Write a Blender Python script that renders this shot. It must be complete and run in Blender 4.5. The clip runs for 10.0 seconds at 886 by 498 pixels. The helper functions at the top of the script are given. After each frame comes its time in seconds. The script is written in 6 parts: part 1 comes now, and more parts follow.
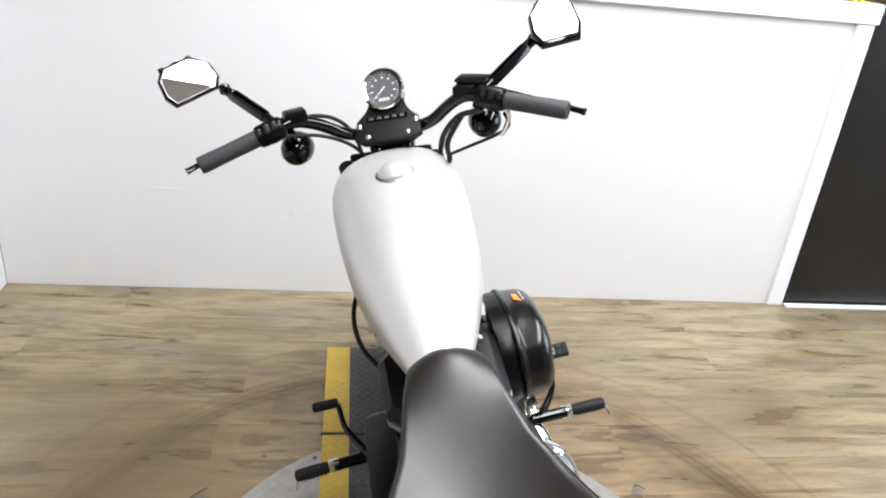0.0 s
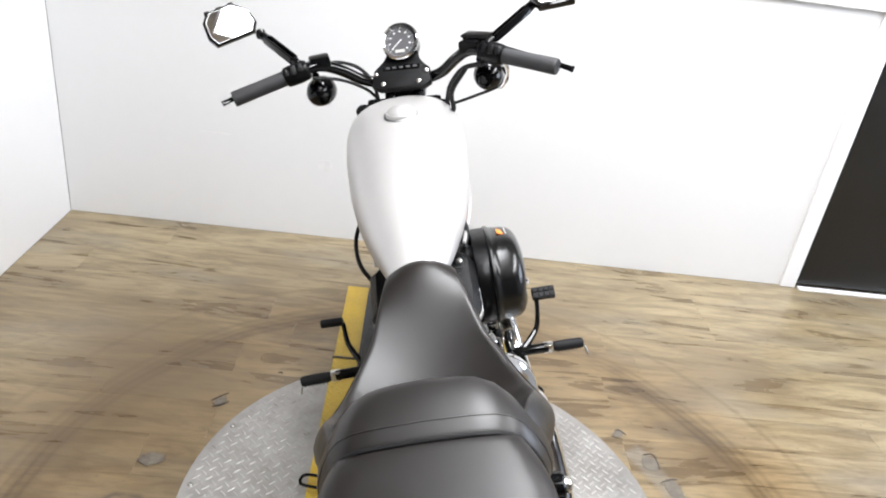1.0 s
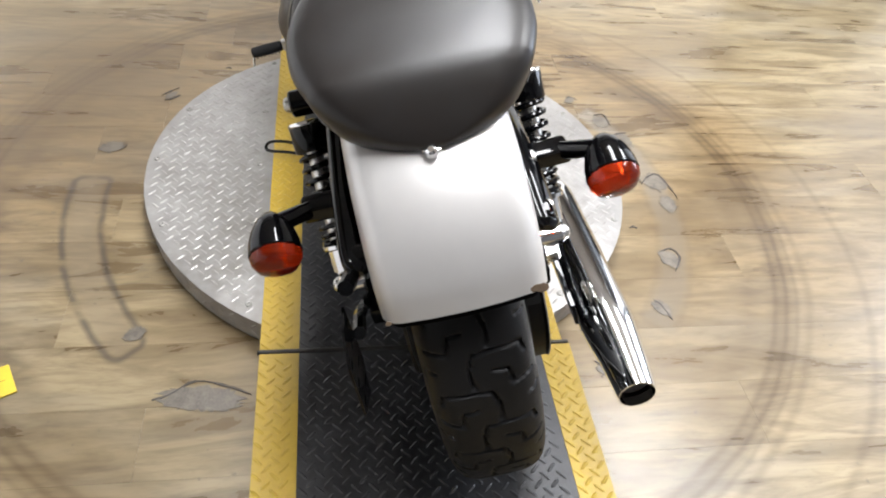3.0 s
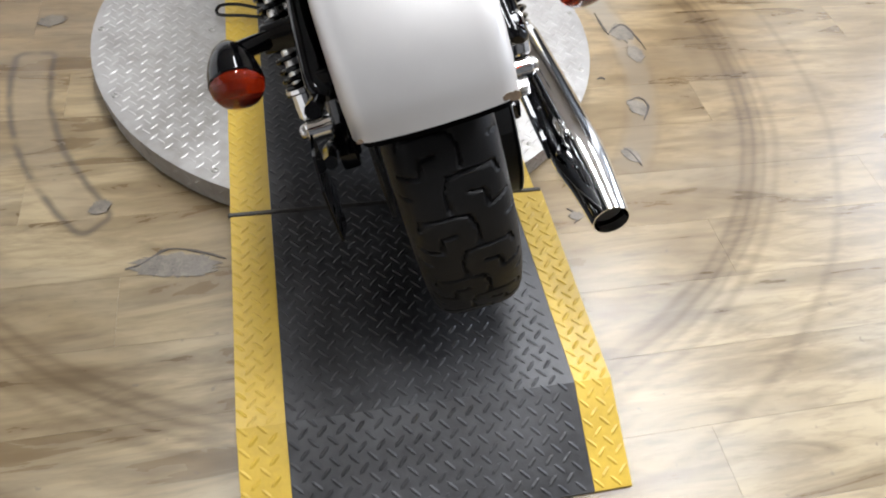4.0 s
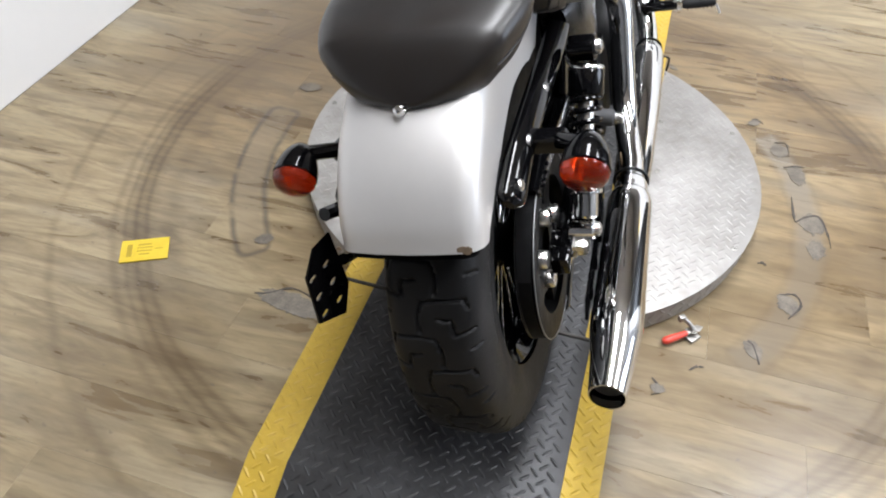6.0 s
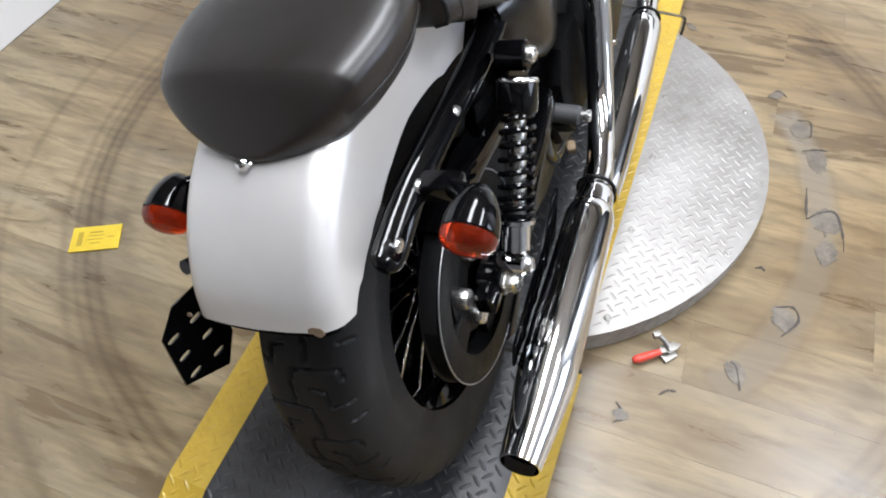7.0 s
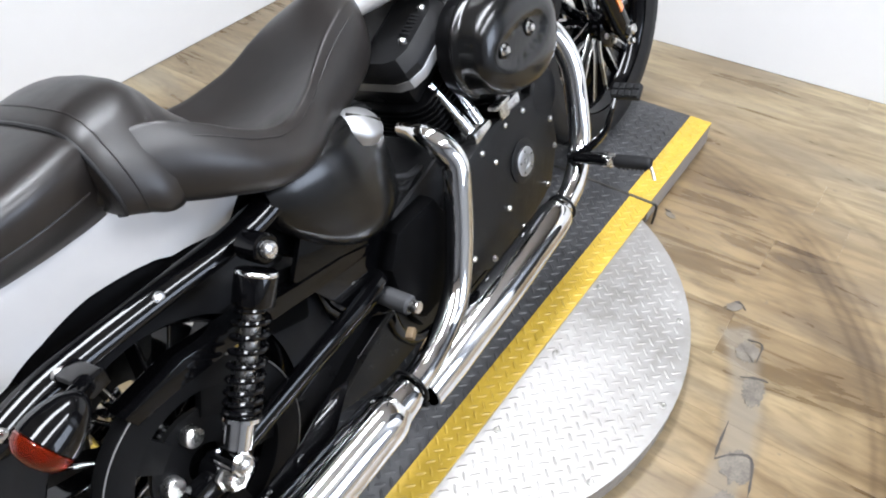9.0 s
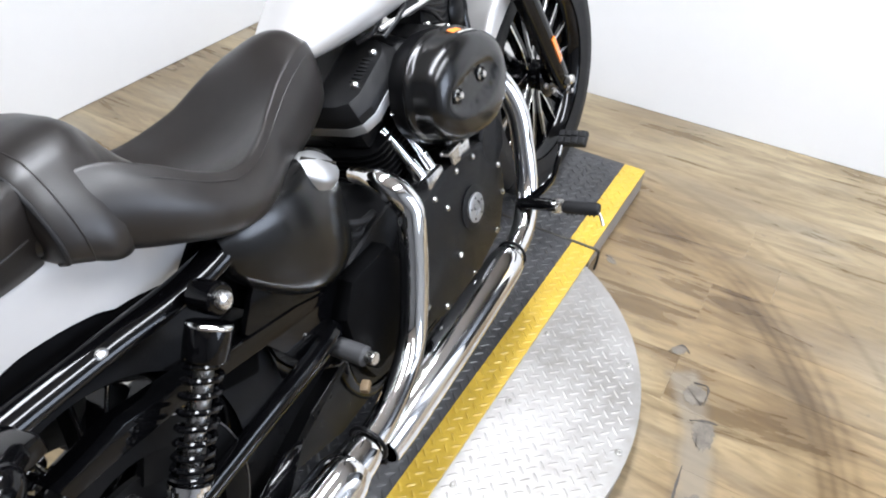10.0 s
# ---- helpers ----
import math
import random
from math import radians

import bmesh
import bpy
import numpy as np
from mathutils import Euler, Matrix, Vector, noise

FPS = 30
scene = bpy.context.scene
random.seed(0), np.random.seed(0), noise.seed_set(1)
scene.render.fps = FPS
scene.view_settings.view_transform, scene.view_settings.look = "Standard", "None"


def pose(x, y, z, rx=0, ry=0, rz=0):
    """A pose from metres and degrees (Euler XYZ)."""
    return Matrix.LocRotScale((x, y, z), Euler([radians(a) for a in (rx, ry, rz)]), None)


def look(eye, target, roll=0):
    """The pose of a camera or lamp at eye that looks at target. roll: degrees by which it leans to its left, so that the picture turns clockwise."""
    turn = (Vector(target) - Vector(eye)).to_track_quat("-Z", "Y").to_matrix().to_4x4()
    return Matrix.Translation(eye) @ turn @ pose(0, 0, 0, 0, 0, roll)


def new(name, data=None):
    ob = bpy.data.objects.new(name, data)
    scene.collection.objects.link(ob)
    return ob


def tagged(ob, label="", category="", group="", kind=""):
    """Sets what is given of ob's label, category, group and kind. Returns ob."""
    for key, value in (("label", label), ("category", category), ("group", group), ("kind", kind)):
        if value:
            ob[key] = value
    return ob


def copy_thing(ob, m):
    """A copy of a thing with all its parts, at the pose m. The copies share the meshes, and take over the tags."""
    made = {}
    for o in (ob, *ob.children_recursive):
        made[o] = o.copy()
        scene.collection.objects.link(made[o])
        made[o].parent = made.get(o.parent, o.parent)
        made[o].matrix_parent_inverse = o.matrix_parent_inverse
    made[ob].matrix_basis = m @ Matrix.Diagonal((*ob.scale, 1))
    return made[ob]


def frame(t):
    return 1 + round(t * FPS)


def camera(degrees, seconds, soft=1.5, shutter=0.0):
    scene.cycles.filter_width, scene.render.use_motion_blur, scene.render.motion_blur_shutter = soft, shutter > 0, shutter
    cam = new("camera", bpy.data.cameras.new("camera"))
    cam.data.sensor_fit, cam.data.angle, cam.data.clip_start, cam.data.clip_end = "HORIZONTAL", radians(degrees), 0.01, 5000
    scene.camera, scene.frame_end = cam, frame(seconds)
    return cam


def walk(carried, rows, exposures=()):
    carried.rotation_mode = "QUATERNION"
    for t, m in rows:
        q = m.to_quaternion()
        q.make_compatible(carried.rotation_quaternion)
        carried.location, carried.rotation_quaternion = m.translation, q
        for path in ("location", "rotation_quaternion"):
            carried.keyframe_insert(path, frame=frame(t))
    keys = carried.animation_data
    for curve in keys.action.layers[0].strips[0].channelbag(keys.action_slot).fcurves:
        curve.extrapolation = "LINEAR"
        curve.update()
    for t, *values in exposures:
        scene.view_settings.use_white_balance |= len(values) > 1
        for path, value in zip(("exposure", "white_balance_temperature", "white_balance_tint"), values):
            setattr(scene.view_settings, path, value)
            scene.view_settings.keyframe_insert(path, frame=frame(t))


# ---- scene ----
cam = camera(63.0, 10.0, soft=2.0)
PATH = [
    (0, (-0.275, -1.062, 1.463), (0.001, 0.724, 0.606), 5.8),
    (0.5, (-0.265, -1.202, 1.498), (0.001, 0.604, 0.683), 7.2),
    (1, (-0.158, -1.283, 1.465), (-0.025, 0.489, 0.548), 8.0),
    (1.5, (-0.148, -1.347, 1.396), (-0.026, 0.351, 0.346), 8.3),
    (2, (-0.169, -1.427, 1.318), (0.089, 0.16, 0.128), 9.1),
    (2.5, (-0.175, -1.465, 1.274), (0.131, 0.038, -0.009), 9.1),
    (3, (-0.177, -1.478, 1.224), (0.135, -0.071, -0.164), 7.9),
    (4.5, (-0.187, -1.57, 1.146), (0.207, -0.435, -0.453), 8.9),
    (5, (-0.157, -1.59, 1.155), (0.177, -0.425, -0.436), 8.7),
    (5.5, (-0.005, -1.549, 1.242), (-0.101, -0.229, -0.257), 1.1),
    (5.7, (0.089, -1.56, 1.288), (-0.175, -0.184, -0.139), 0.2),
    (6.8, (0.291, -1.366, 1.28), (-0.172, -0.208, -0.284), 2.4),
    (7, (0.323, -1.275, 1.296), (-0.148, -0.149, -0.288), -2.2),
    (7.5, (0.407, -1.167, 1.278), (-0.251, -0.111, -0.288), -7.6),
    (8, (0.564, -1.03, 1.302), (-0.278, -0.027, -0.21), -8.7),
    (8.5, (0.677, -0.936, 1.299), (-0.154, 0.138, -0.168), -5.5),
    (9, (0.717, -0.894, 1.322), (-0.15, 0.255, -0.066), -2.1),
    (9.5, (0.722, -0.882, 1.317), (-0.174, 0.301, -0.024), -0.7),
    (10, (0.658, -0.905, 1.295), (-0.082, 0.436, 0.01), 2.6),
]
walk(cam, [(t, look(eye, target, roll)) for t, eye, target, roll in PATH], [(0.0, 0.15, 6550, 10), (1.5, 0.32, 6600, 10), (3.0, 0.50, 6600, 10), (4.5, 0.31, 6400, 10), (5.5, 0.26, 6500, 10), (7.0, 0.19, 6350, 10), (7.5, 0.21, 6300, 10), (8.5, 0.35, 6250, 10), (10.0, 0.38, 6250, 10)])

# ---- world and light ----
world = bpy.data.worlds.new("world")
world.use_nodes = True
world.node_tree.nodes["Background"].inputs[0].default_value = (0.9, 0.95, 1.0, 1)
world.node_tree.nodes["Background"].inputs[1].default_value = 1.2
scene.world = world

CEIL = 3.0
LAMPS = [(0.02, -0.15, 90.0), (1.75, -0.15, 70.0)]
for lx, ly, power in LAMPS:
    data = bpy.data.lights.new("panel_light", "AREA")
    data.shape, data.size, data.size_y = "RECTANGLE", 0.42, 2.75
    data.energy, data.color = power, (0.962, 0.985, 1.035)
    new("panel_light", data).matrix_world = pose(lx, ly, CEIL - 0.075)
# cool side light added on the right, set in an unseen window
data = bpy.data.lights.new("added_side_light", "AREA")
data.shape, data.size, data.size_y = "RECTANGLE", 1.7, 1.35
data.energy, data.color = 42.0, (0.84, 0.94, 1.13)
new("added_side_light", data).matrix_world = pose(3.36, 0.47, 1.60, 0, 90, 0) @ pose(0, 0, 0, 0, 0, 90)

# ---- materials ----


def material(name, base, rough=0.5, metal=0.0, vary=0.0, scale=20.0, bump=0.0, bump_scale=200.0, coat=0.0, rough_vary=0.0, spread=None, **extra):
    """A principled material with two scales of variation in colour and roughness and a fine relief."""
    m = bpy.data.materials.new(name)
    m.use_nodes = True
    nodes, links = m.node_tree.nodes, m.node_tree.links
    p = nodes["Principled BSDF"]
    p.inputs["Base Color"].default_value = (*base, 1)
    p.inputs["Roughness"].default_value, p.inputs["Metallic"].default_value = rough, metal
    p.inputs["Coat Weight"].default_value, p.inputs["Coat Roughness"].default_value = coat, 0.08
    for key, value in extra.items():
        p.inputs[key.replace("_", " ")].default_value = value
    where = nodes.new("ShaderNodeTexCoord").outputs["Object"]

    def noise_at(size, detail=4.0):
        n = nodes.new("ShaderNodeTexNoise")
        n.inputs["Scale"].default_value, n.inputs["Detail"].default_value = size, detail
        links.new(where, n.inputs["Vector"])
        return n.outputs["Fac"]

    if vary or rough_vary:
        mixed = nodes.new("ShaderNodeMath")
        mixed.operation = "MULTIPLY_ADD"
        links.new(noise_at(scale), mixed.inputs[0])
        mixed.inputs[1].default_value = 0.6
        fine = nodes.new("ShaderNodeMath")
        fine.operation = "MULTIPLY"
        fine.inputs[1].default_value = 0.4
        links.new(noise_at(scale * 9, 3.0), fine.inputs[0])
        links.new(fine.outputs[0], mixed.inputs[2])
        if vary:
            ramp = nodes.new("ShaderNodeValToRGB")
            ramp.color_ramp.elements[0].position, ramp.color_ramp.elements[1].position = 0.3, 0.7
            low = spread or tuple(c * (1 - vary) for c in base)
            ramp.color_ramp.elements[0].color = (*low, 1)
            ramp.color_ramp.elements[1].color = (*(min(1, c * (1 + vary)) for c in base), 1)
            links.new(mixed.outputs[0], ramp.inputs[0])
            links.new(ramp.outputs[0], p.inputs["Base Color"])
        if rough_vary:
            r = nodes.new("ShaderNodeMapRange")
            r.inputs["From Min"].default_value, r.inputs["From Max"].default_value = 0.3, 0.7
            r.inputs["To Min"].default_value, r.inputs["To Max"].default_value = max(0.02, rough - rough_vary), min(1, rough + rough_vary)
            links.new(mixed.outputs[0], r.inputs["Value"])
            links.new(r.outputs[0], p.inputs["Roughness"])
    if bump:
        b = nodes.new("ShaderNodeBump")
        b.inputs["Strength"].default_value, b.inputs["Distance"].default_value = bump, 0.001
        links.new(noise_at(bump_scale), b.inputs["Height"])
        links.new(b.outputs[0], p.inputs["Normal"])
    return m


SILVER = material("silver paint", (0.528, 0.515, 0.503), 0.40, 0.45, vary=0.03, scale=6, rough_vary=0.05, coat=0.10, bump=0.03, bump_scale=900, Coat_Roughness=0.2)
CHROME = material("chrome", (0.80, 0.80, 0.80), 0.05, 1.0, rough_vary=0.03, scale=14)
STEEL = material("zinc steel", (0.62, 0.61, 0.59), 0.28, 1.0, vary=0.12, scale=40, rough_vary=0.1)
MACHINED = material("machined aluminium", (0.72, 0.72, 0.72), 0.24, 1.0, vary=0.05, scale=60, rough_vary=0.06)
GLOSS = material("gloss black paint", (0.0016, 0.0016, 0.0019), 0.07, 0.0, rough_vary=0.03, scale=12, Specular_IOR_Level=0.32)
SATIN = material("satin black", (0.0025, 0.0025, 0.0028), 0.32, 0.0, vary=0.2, scale=30, rough_vary=0.08, Specular_IOR_Level=0.16)
WRINKLE = material("wrinkle black", (0.0052, 0.0052, 0.0056), 0.42, 0.0, vary=0.2, scale=30, bump=0.5, bump_scale=900, rough_vary=0.08, Specular_IOR_Level=0.2)
SATIN_TANK = material("satin black oil tank", (0.0035, 0.0035, 0.0036), 0.22, 0.0, vary=0.1, scale=9, rough_vary=0.02, Specular_IOR_Level=0.47)
LEATHER = material("black vinyl leather", (0.0052, 0.0046, 0.0044), 0.40, 0.0, vary=0.55, scale=4, spread=(0.0105, 0.0078, 0.0064), bump=0.16, bump_scale=700, rough_vary=0.07, coat=0.05, Coat_Roughness=0.25, Specular_IOR_Level=0.50)
RUBBER = material("tyre rubber", (0.0080, 0.0080, 0.0086), 0.55, 0.0, vary=0.3, scale=16, bump=0.3, bump_scale=300, rough_vary=0.1, Specular_IOR_Level=0.22)
PULLEY = material("worn dark grey metal", (0.0030, 0.0030, 0.0033), 0.50, 0.0, vary=0.3, scale=25, rough_vary=0.1, Specular_IOR_Level=0.12)
UNDER = material("dull black underside", (0.0016, 0.0016, 0.0018), 0.45, 0.0, vary=0.3, scale=30, rough_vary=0.1, Specular_IOR_Level=0.04)
BAND = material("satin aluminium", (0.37, 0.37, 0.37), 0.5, 1.0, vary=0.06, scale=50, rough_vary=0.06)
GRIP = material("grip rubber", (0.03, 0.03, 0.032), 0.65, 0.0, vary=0.2, scale=50, bump=0.3, bump_scale=500)
PLASTIC = material("black plastic", (0.009, 0.009, 0.0095), 0.45, 0.0, vary=0.15, scale=40, bump=0.15, bump_scale=700, Specular_IOR_Level=0.28)
LENS = material("red signal lens", (0.48, 0.034, 0.005), 0.05, 0.0, vary=0.2, scale=60, Transmission_Weight=0.85, IOR=1.45)
AMBER = material("amber reflector", (0.85, 0.22, 0.02), 0.15, 0.0, vary=0.15, scale=120, coat=0.8)
MIRROR = material("mirror glass", (0.9, 0.9, 0.9), 0.01, 1.0)
DIAL = material("dial face", (0.09, 0.09, 0.095), 0.35, 0.0, vary=0.1, scale=60, coat=0.7)
GLASS = material("window glass", (0.95, 0.97, 0.97), 0.02, 0.0, Transmission_Weight=1.0, IOR=1.45)
DIAL_MARK = material("dial marks", (0.75, 0.75, 0.75), 0.5)
ORANGE = material("warning decal orange", (0.75, 0.2, 0.02), 0.5, vary=0.1, scale=90)
DECAL = material("decal print", (0.5, 0.49, 0.46), 0.5, vary=0.1, scale=90)
RUST = material("worn chip", (0.13, 0.092, 0.06), 0.7, 0.2, vary=0.4, scale=120, bump=0.4)
TAN = material("tan wood block", (0.20, 0.14, 0.08), 0.6, vary=0.2, scale=40)
ALU_PLATE = material("aluminium tread plate", (0.320, 0.308, 0.294), 0.47, 0.5, vary=0.22, scale=4, spread=(0.200, 0.186, 0.170), rough_vary=0.12, bump=0.1, bump_scale=300)
YELLOW = material("yellow safety paint", (0.47, 0.312, 0.034), 0.42, 0.0, vary=0.16, scale=11, rough_vary=0.1, bump=0.12, bump_scale=160)
BLACK_PLATE = material("black tread plate", (0.036, 0.036, 0.0375), 0.42, 0.1, vary=0.55, scale=7, rough_vary=0.12, bump=0.2, bump_scale=240, Specular_IOR_Level=0.45)
SCREW = material("worn screw", (0.30, 0.29, 0.27), 0.45, 0.9, vary=0.3, scale=80)
DARK_STEEL = material("dark oiled steel", (0.05, 0.047, 0.042), 0.4, 0.7, vary=0.4, scale=60, rough_vary=0.15)
WALL = material("white wall paint", (0.71, 0.71, 0.71), 0.55, vary=0.012, scale=2.5, bump=0.08, bump_scale=120)
TRIM = material("white trim paint", (0.81, 0.81, 0.81), 0.4, vary=0.012, scale=6, bump=0.04, bump_scale=60)
SCUFF = material("wall scuff", (0.73, 0.725, 0.72), 0.6, vary=0.1, scale=30)
DARK_PANEL = material("dark door paint", (0.010, 0.0097, 0.0095), 0.36, vary=0.25, scale=4, rough_vary=0.08, bump=0.1, bump_scale=60)
HALL = material("hall wall paint", (0.36, 0.34, 0.32), 0.6, vary=0.1, scale=3, bump=0.05, bump_scale=80)
DIM = material("dark unseen wall", (0.09, 0.09, 0.095), 0.6, vary=0.15, scale=3, bump=0.05, bump_scale=80)
RIGHT_WALL = material("grey hall paint", (0.30, 0.31, 0.33), 0.6, vary=0.15, scale=3, bump=0.05, bump_scale=80)
CEILING = material("ceiling tile", (0.70, 0.655, 0.61), 0.8, vary=0.06, scale=8, bump=0.2, bump_scale=160)
RED = material("red dipped handle", (0.55, 0.05, 0.03), 0.35, vary=0.15, scale=40, coat=0.3)
CARD = material("yellow card", (0.64, 0.46, 0.03), 0.5, vary=0.10, scale=30)
CARD_INK = material("card print", (0.38, 0.27, 0.02), 0.5)
PATCH = material("worn grey underlay", (0.122, 0.104, 0.082), 0.48, vary=0.55, scale=32, rough_vary=0.12, bump=0.2, bump_scale=140)
TORN = material("torn vinyl edge", (0.05, 0.042, 0.035), 0.7, vary=0.3, scale=60)
YELLOW_CLOTH = material("yellow cloth", (0.78, 0.55, 0.03), 0.85, vary=0.15, scale=30, bump=0.5, bump_scale=500)
PAPER = material("paper label", (0.75, 0.74, 0.72), 0.6, vary=0.06, scale=30)
BOX_BLUE = material("printed blue box", (0.08, 0.07, 0.22), 0.4, vary=0.4, scale=30)
BOX_BROWN = material("brown bottle plastic", (0.13, 0.09, 0.06), 0.3, vary=0.3, scale=20)
BOX_GREY = material("grey can", (0.42, 0.42, 0.44), 0.35, vary=0.15, scale=20)

GLOW = bpy.data.materials.new("lamp diffuser")
GLOW.use_nodes = True
GLOW.node_tree.nodes["Principled BSDF"].inputs["Emission Color"].default_value = (0.962, 0.985, 1.0, 1)
GLOW.node_tree.nodes["Principled BSDF"].inputs["Emission Strength"].default_value = 7.0


def plank_material():
    """Oak-look vinyl planks: a tone for each plank, long grain, knots, and round tyre scuffs about the turntable."""
    m = bpy.data.materials.new("oak vinyl plank")
    m.use_nodes = True
    nodes, links = m.node_tree.nodes, m.node_tree.links
    p = nodes["Principled BSDF"]

    def node(kind, **values):
        n = nodes.new(kind)
        for key, value in values.items():
            n.inputs[key].default_value = value
        return n

    def calc(op, a, b=0.0, c=0.0):
        n = nodes.new("ShaderNodeMath")
        n.operation = op
        for k, v in enumerate((a, b, c)):
            if isinstance(v, (int, float)):
                n.inputs[k].default_value = v
            else:
                links.new(v, n.inputs[k])
        return n.outputs[0]

    def mix(fac, a, b, kind="MIX"):
        n = nodes.new("ShaderNodeMix")
        n.data_type, n.blend_type = "RGBA", kind
        for slot, v in ((0, fac), (6, a), (7, b)):
            if isinstance(v, (int, float)):
                n.inputs[slot].default_value = v
            elif isinstance(v, tuple):
                n.inputs[slot].default_value = (*v, 1)
            else:
                links.new(v, n.inputs[slot])
        return n.outputs[2]

    def band(v, low, high):
        n = node("ShaderNodeMapRange")
        n.interpolation_type = "SMOOTHSTEP"
        n.inputs["From Min"].default_value, n.inputs["From Max"].default_value = low, high
        links.new(v, n.inputs["Value"])
        return n.outputs[0]

    geo = nodes.new("ShaderNodeNewGeometry").outputs["Position"]
    rnd = nodes.new("ShaderNodeObjectInfo").outputs["Random"]
    shift = nodes.new("ShaderNodeCombineXYZ")
    links.new(calc("MULTIPLY", rnd, 37.0), shift.inputs[0])
    links.new(calc("MULTIPLY", rnd, 11.0), shift.inputs[1])
    moved = nodes.new("ShaderNodeVectorMath")
    links.new(geo, moved.inputs[0])
    links.new(shift.outputs[0], moved.inputs[1])
    stretch = nodes.new("ShaderNodeMapping")
    stretch.inputs["Scale"].default_value = (2.1, 12.0, 1.0)
    links.new(moved.outputs[0], stretch.inputs["Vector"])

    def noise_of(vec, scale, detail=5.0, rough=0.55, warp=0.0):
        n = node("ShaderNodeTexNoise", Scale=scale, Detail=detail, Roughness=rough, Distortion=warp)
        links.new(vec, n.inputs["Vector"])
        return n.outputs["Fac"]

    grain = noise_of(stretch.outputs[0], 1.25, 6.0, 0.60, 0.9)
    fine = noise_of(stretch.outputs[0], 6.0, 5.0, 0.62)
    cloud = noise_of(geo, 2.3, 3.0)
    colour = mix(band(grain, 0.30, 0.66), (0.120, 0.084, 0.043), (0.325, 0.258, 0.154))
    colour = mix(calc("MULTIPLY", band(cloud, 0.40, 0.74), 0.36), colour, (0.315, 0.262, 0.172))
    wide = nodes.new("ShaderNodeMapping")
    wide.inputs["Scale"].default_value = (1.3, 4.6, 1.0)
    links.new(geo, wide.inputs["Vector"])
    grey = noise_of(wide.outputs[0], 1.1, 3.0)
    colour = mix(calc("MULTIPLY", band(grey, 0.48, 0.66), 0.45), colour, (0.222, 0.198, 0.156))
    colour = mix(calc("MULTIPLY", band(fine, 0.46, 0.70), 0.34), colour, (0.095, 0.068, 0.045))
    streak = noise_of(wide.outputs[0], 3.4, 3.0, 0.5, 1.6)
    colour = mix(calc("MULTIPLY", band(streak, 0.51, 0.67), 0.30), colour, (0.125, 0.088, 0.048))
    tone = nodes.new("ShaderNodeValToRGB")
    tone.color_ramp.elements[0].color, tone.color_ramp.elements[1].color = (0.95, 0.945, 0.935, 1), (1.04, 1.04, 1.04, 1)
    links.new(rnd, tone.inputs[0])
    colour = mix(1.0, colour, tone.outputs[0], "MULTIPLY")
    # round scuffs where tyres were dragged about the turntable
    flat = nodes.new("ShaderNodeSeparateXYZ")
    links.new(geo, flat.inputs[0])
    radius = calc("SQRT", calc("ADD", calc("POWER", calc("ADD", flat.outputs[0], 0.015), 2.0), calc("POWER", calc("ADD", flat.outputs[1], 0.03), 2.0)))
    wob = noise_of(geo, 3.0, 3.0)
    ring = calc("ADD", radius, calc("MULTIPLY", calc("SUBTRACT", wob, 0.5), 0.03))
    patchy = band(noise_of(geo, 2.1, 4.0), 0.26, 0.48)
    for at, half, strength in ((1.012, 0.055, 0.55), (0.992, 0.012, 0.46), (1.018, 0.010, 0.48), (1.042, 0.009, 0.34), (1.070, 0.017, 0.42), (1.213, 0.018, 0.36), (0.93, 0.04, 0.22), (0.97, 0.13, 0.30)):
        near = calc("SUBTRACT", 1.0, band(calc("ABSOLUTE", calc("SUBTRACT", ring, at)), 0.0, half))
        colour = mix(calc("MULTIPLY", calc("MULTIPLY", near, patchy), strength), colour, (0.43, 0.375, 0.30), "MULTIPLY")
    # brown grime trodden in round the turntable
    grime = calc("MULTIPLY", calc("SUBTRACT", 1.0, band(calc("ABSOLUTE", calc("SUBTRACT", ring, 0.90)), 0.12, 0.52)), band(noise_of(geo, 1.3, 3.0), 0.24, 0.56))
    colour = mix(calc("MULTIPLY", calc("MULTIPLY", grime, band(flat.outputs[1], -0.65, 0.0)), 0.70), colour, (0.64, 0.52, 0.38), "MULTIPLY")
    # two curved places rubbed bare by the turntable's lock: side, middle angle, half its arc, edge, fill, tint
    for sign, mid, arc, edge, fill, tint in ((-1.0, 20.0, 23.0, 0.74, 0.42, (0.200, 0.160, 0.112)), (1.0, -5.0, 36.0, 0.16, 0.66, (0.172, 0.150, 0.120))):
        turn = calc("ARCTAN2", calc("MULTIPLY", flat.outputs[1], sign), calc("MULTIPLY", calc("ADD", flat.outputs[0], 0.014), sign))
        qx = calc("SUBTRACT", calc("ABSOLUTE", calc("SUBTRACT", calc("ADD", radius, calc("MULTIPLY", calc("SUBTRACT", noise_of(geo, 6.0, 3.0), 0.5), 0.022)), 0.743)), calc("MULTIPLY_ADD", noise_of(geo, 3.0, 2.0), 0.03, 0.004))
        qy = calc("SUBTRACT", calc("MULTIPLY", calc("ABSOLUTE", calc("SUBTRACT", turn, radians(mid))), 0.743), 0.743 * radians(arc) - 0.022)
        away = calc("SUBTRACT", calc("SQRT", calc("ADD", calc("POWER", calc("MAXIMUM", qx, 0.0), 2.0), calc("POWER", calc("MAXIMUM", qy, 0.0), 2.0))), 0.022)
        inside = calc("SUBTRACT", 1.0, band(calc("ADD", away, calc("MULTIPLY", noise_of(geo, 24.0, 3.0), 0.02)), -0.012, 0.016))
        colour = mix(calc("MULTIPLY", inside, fill), colour, tint)
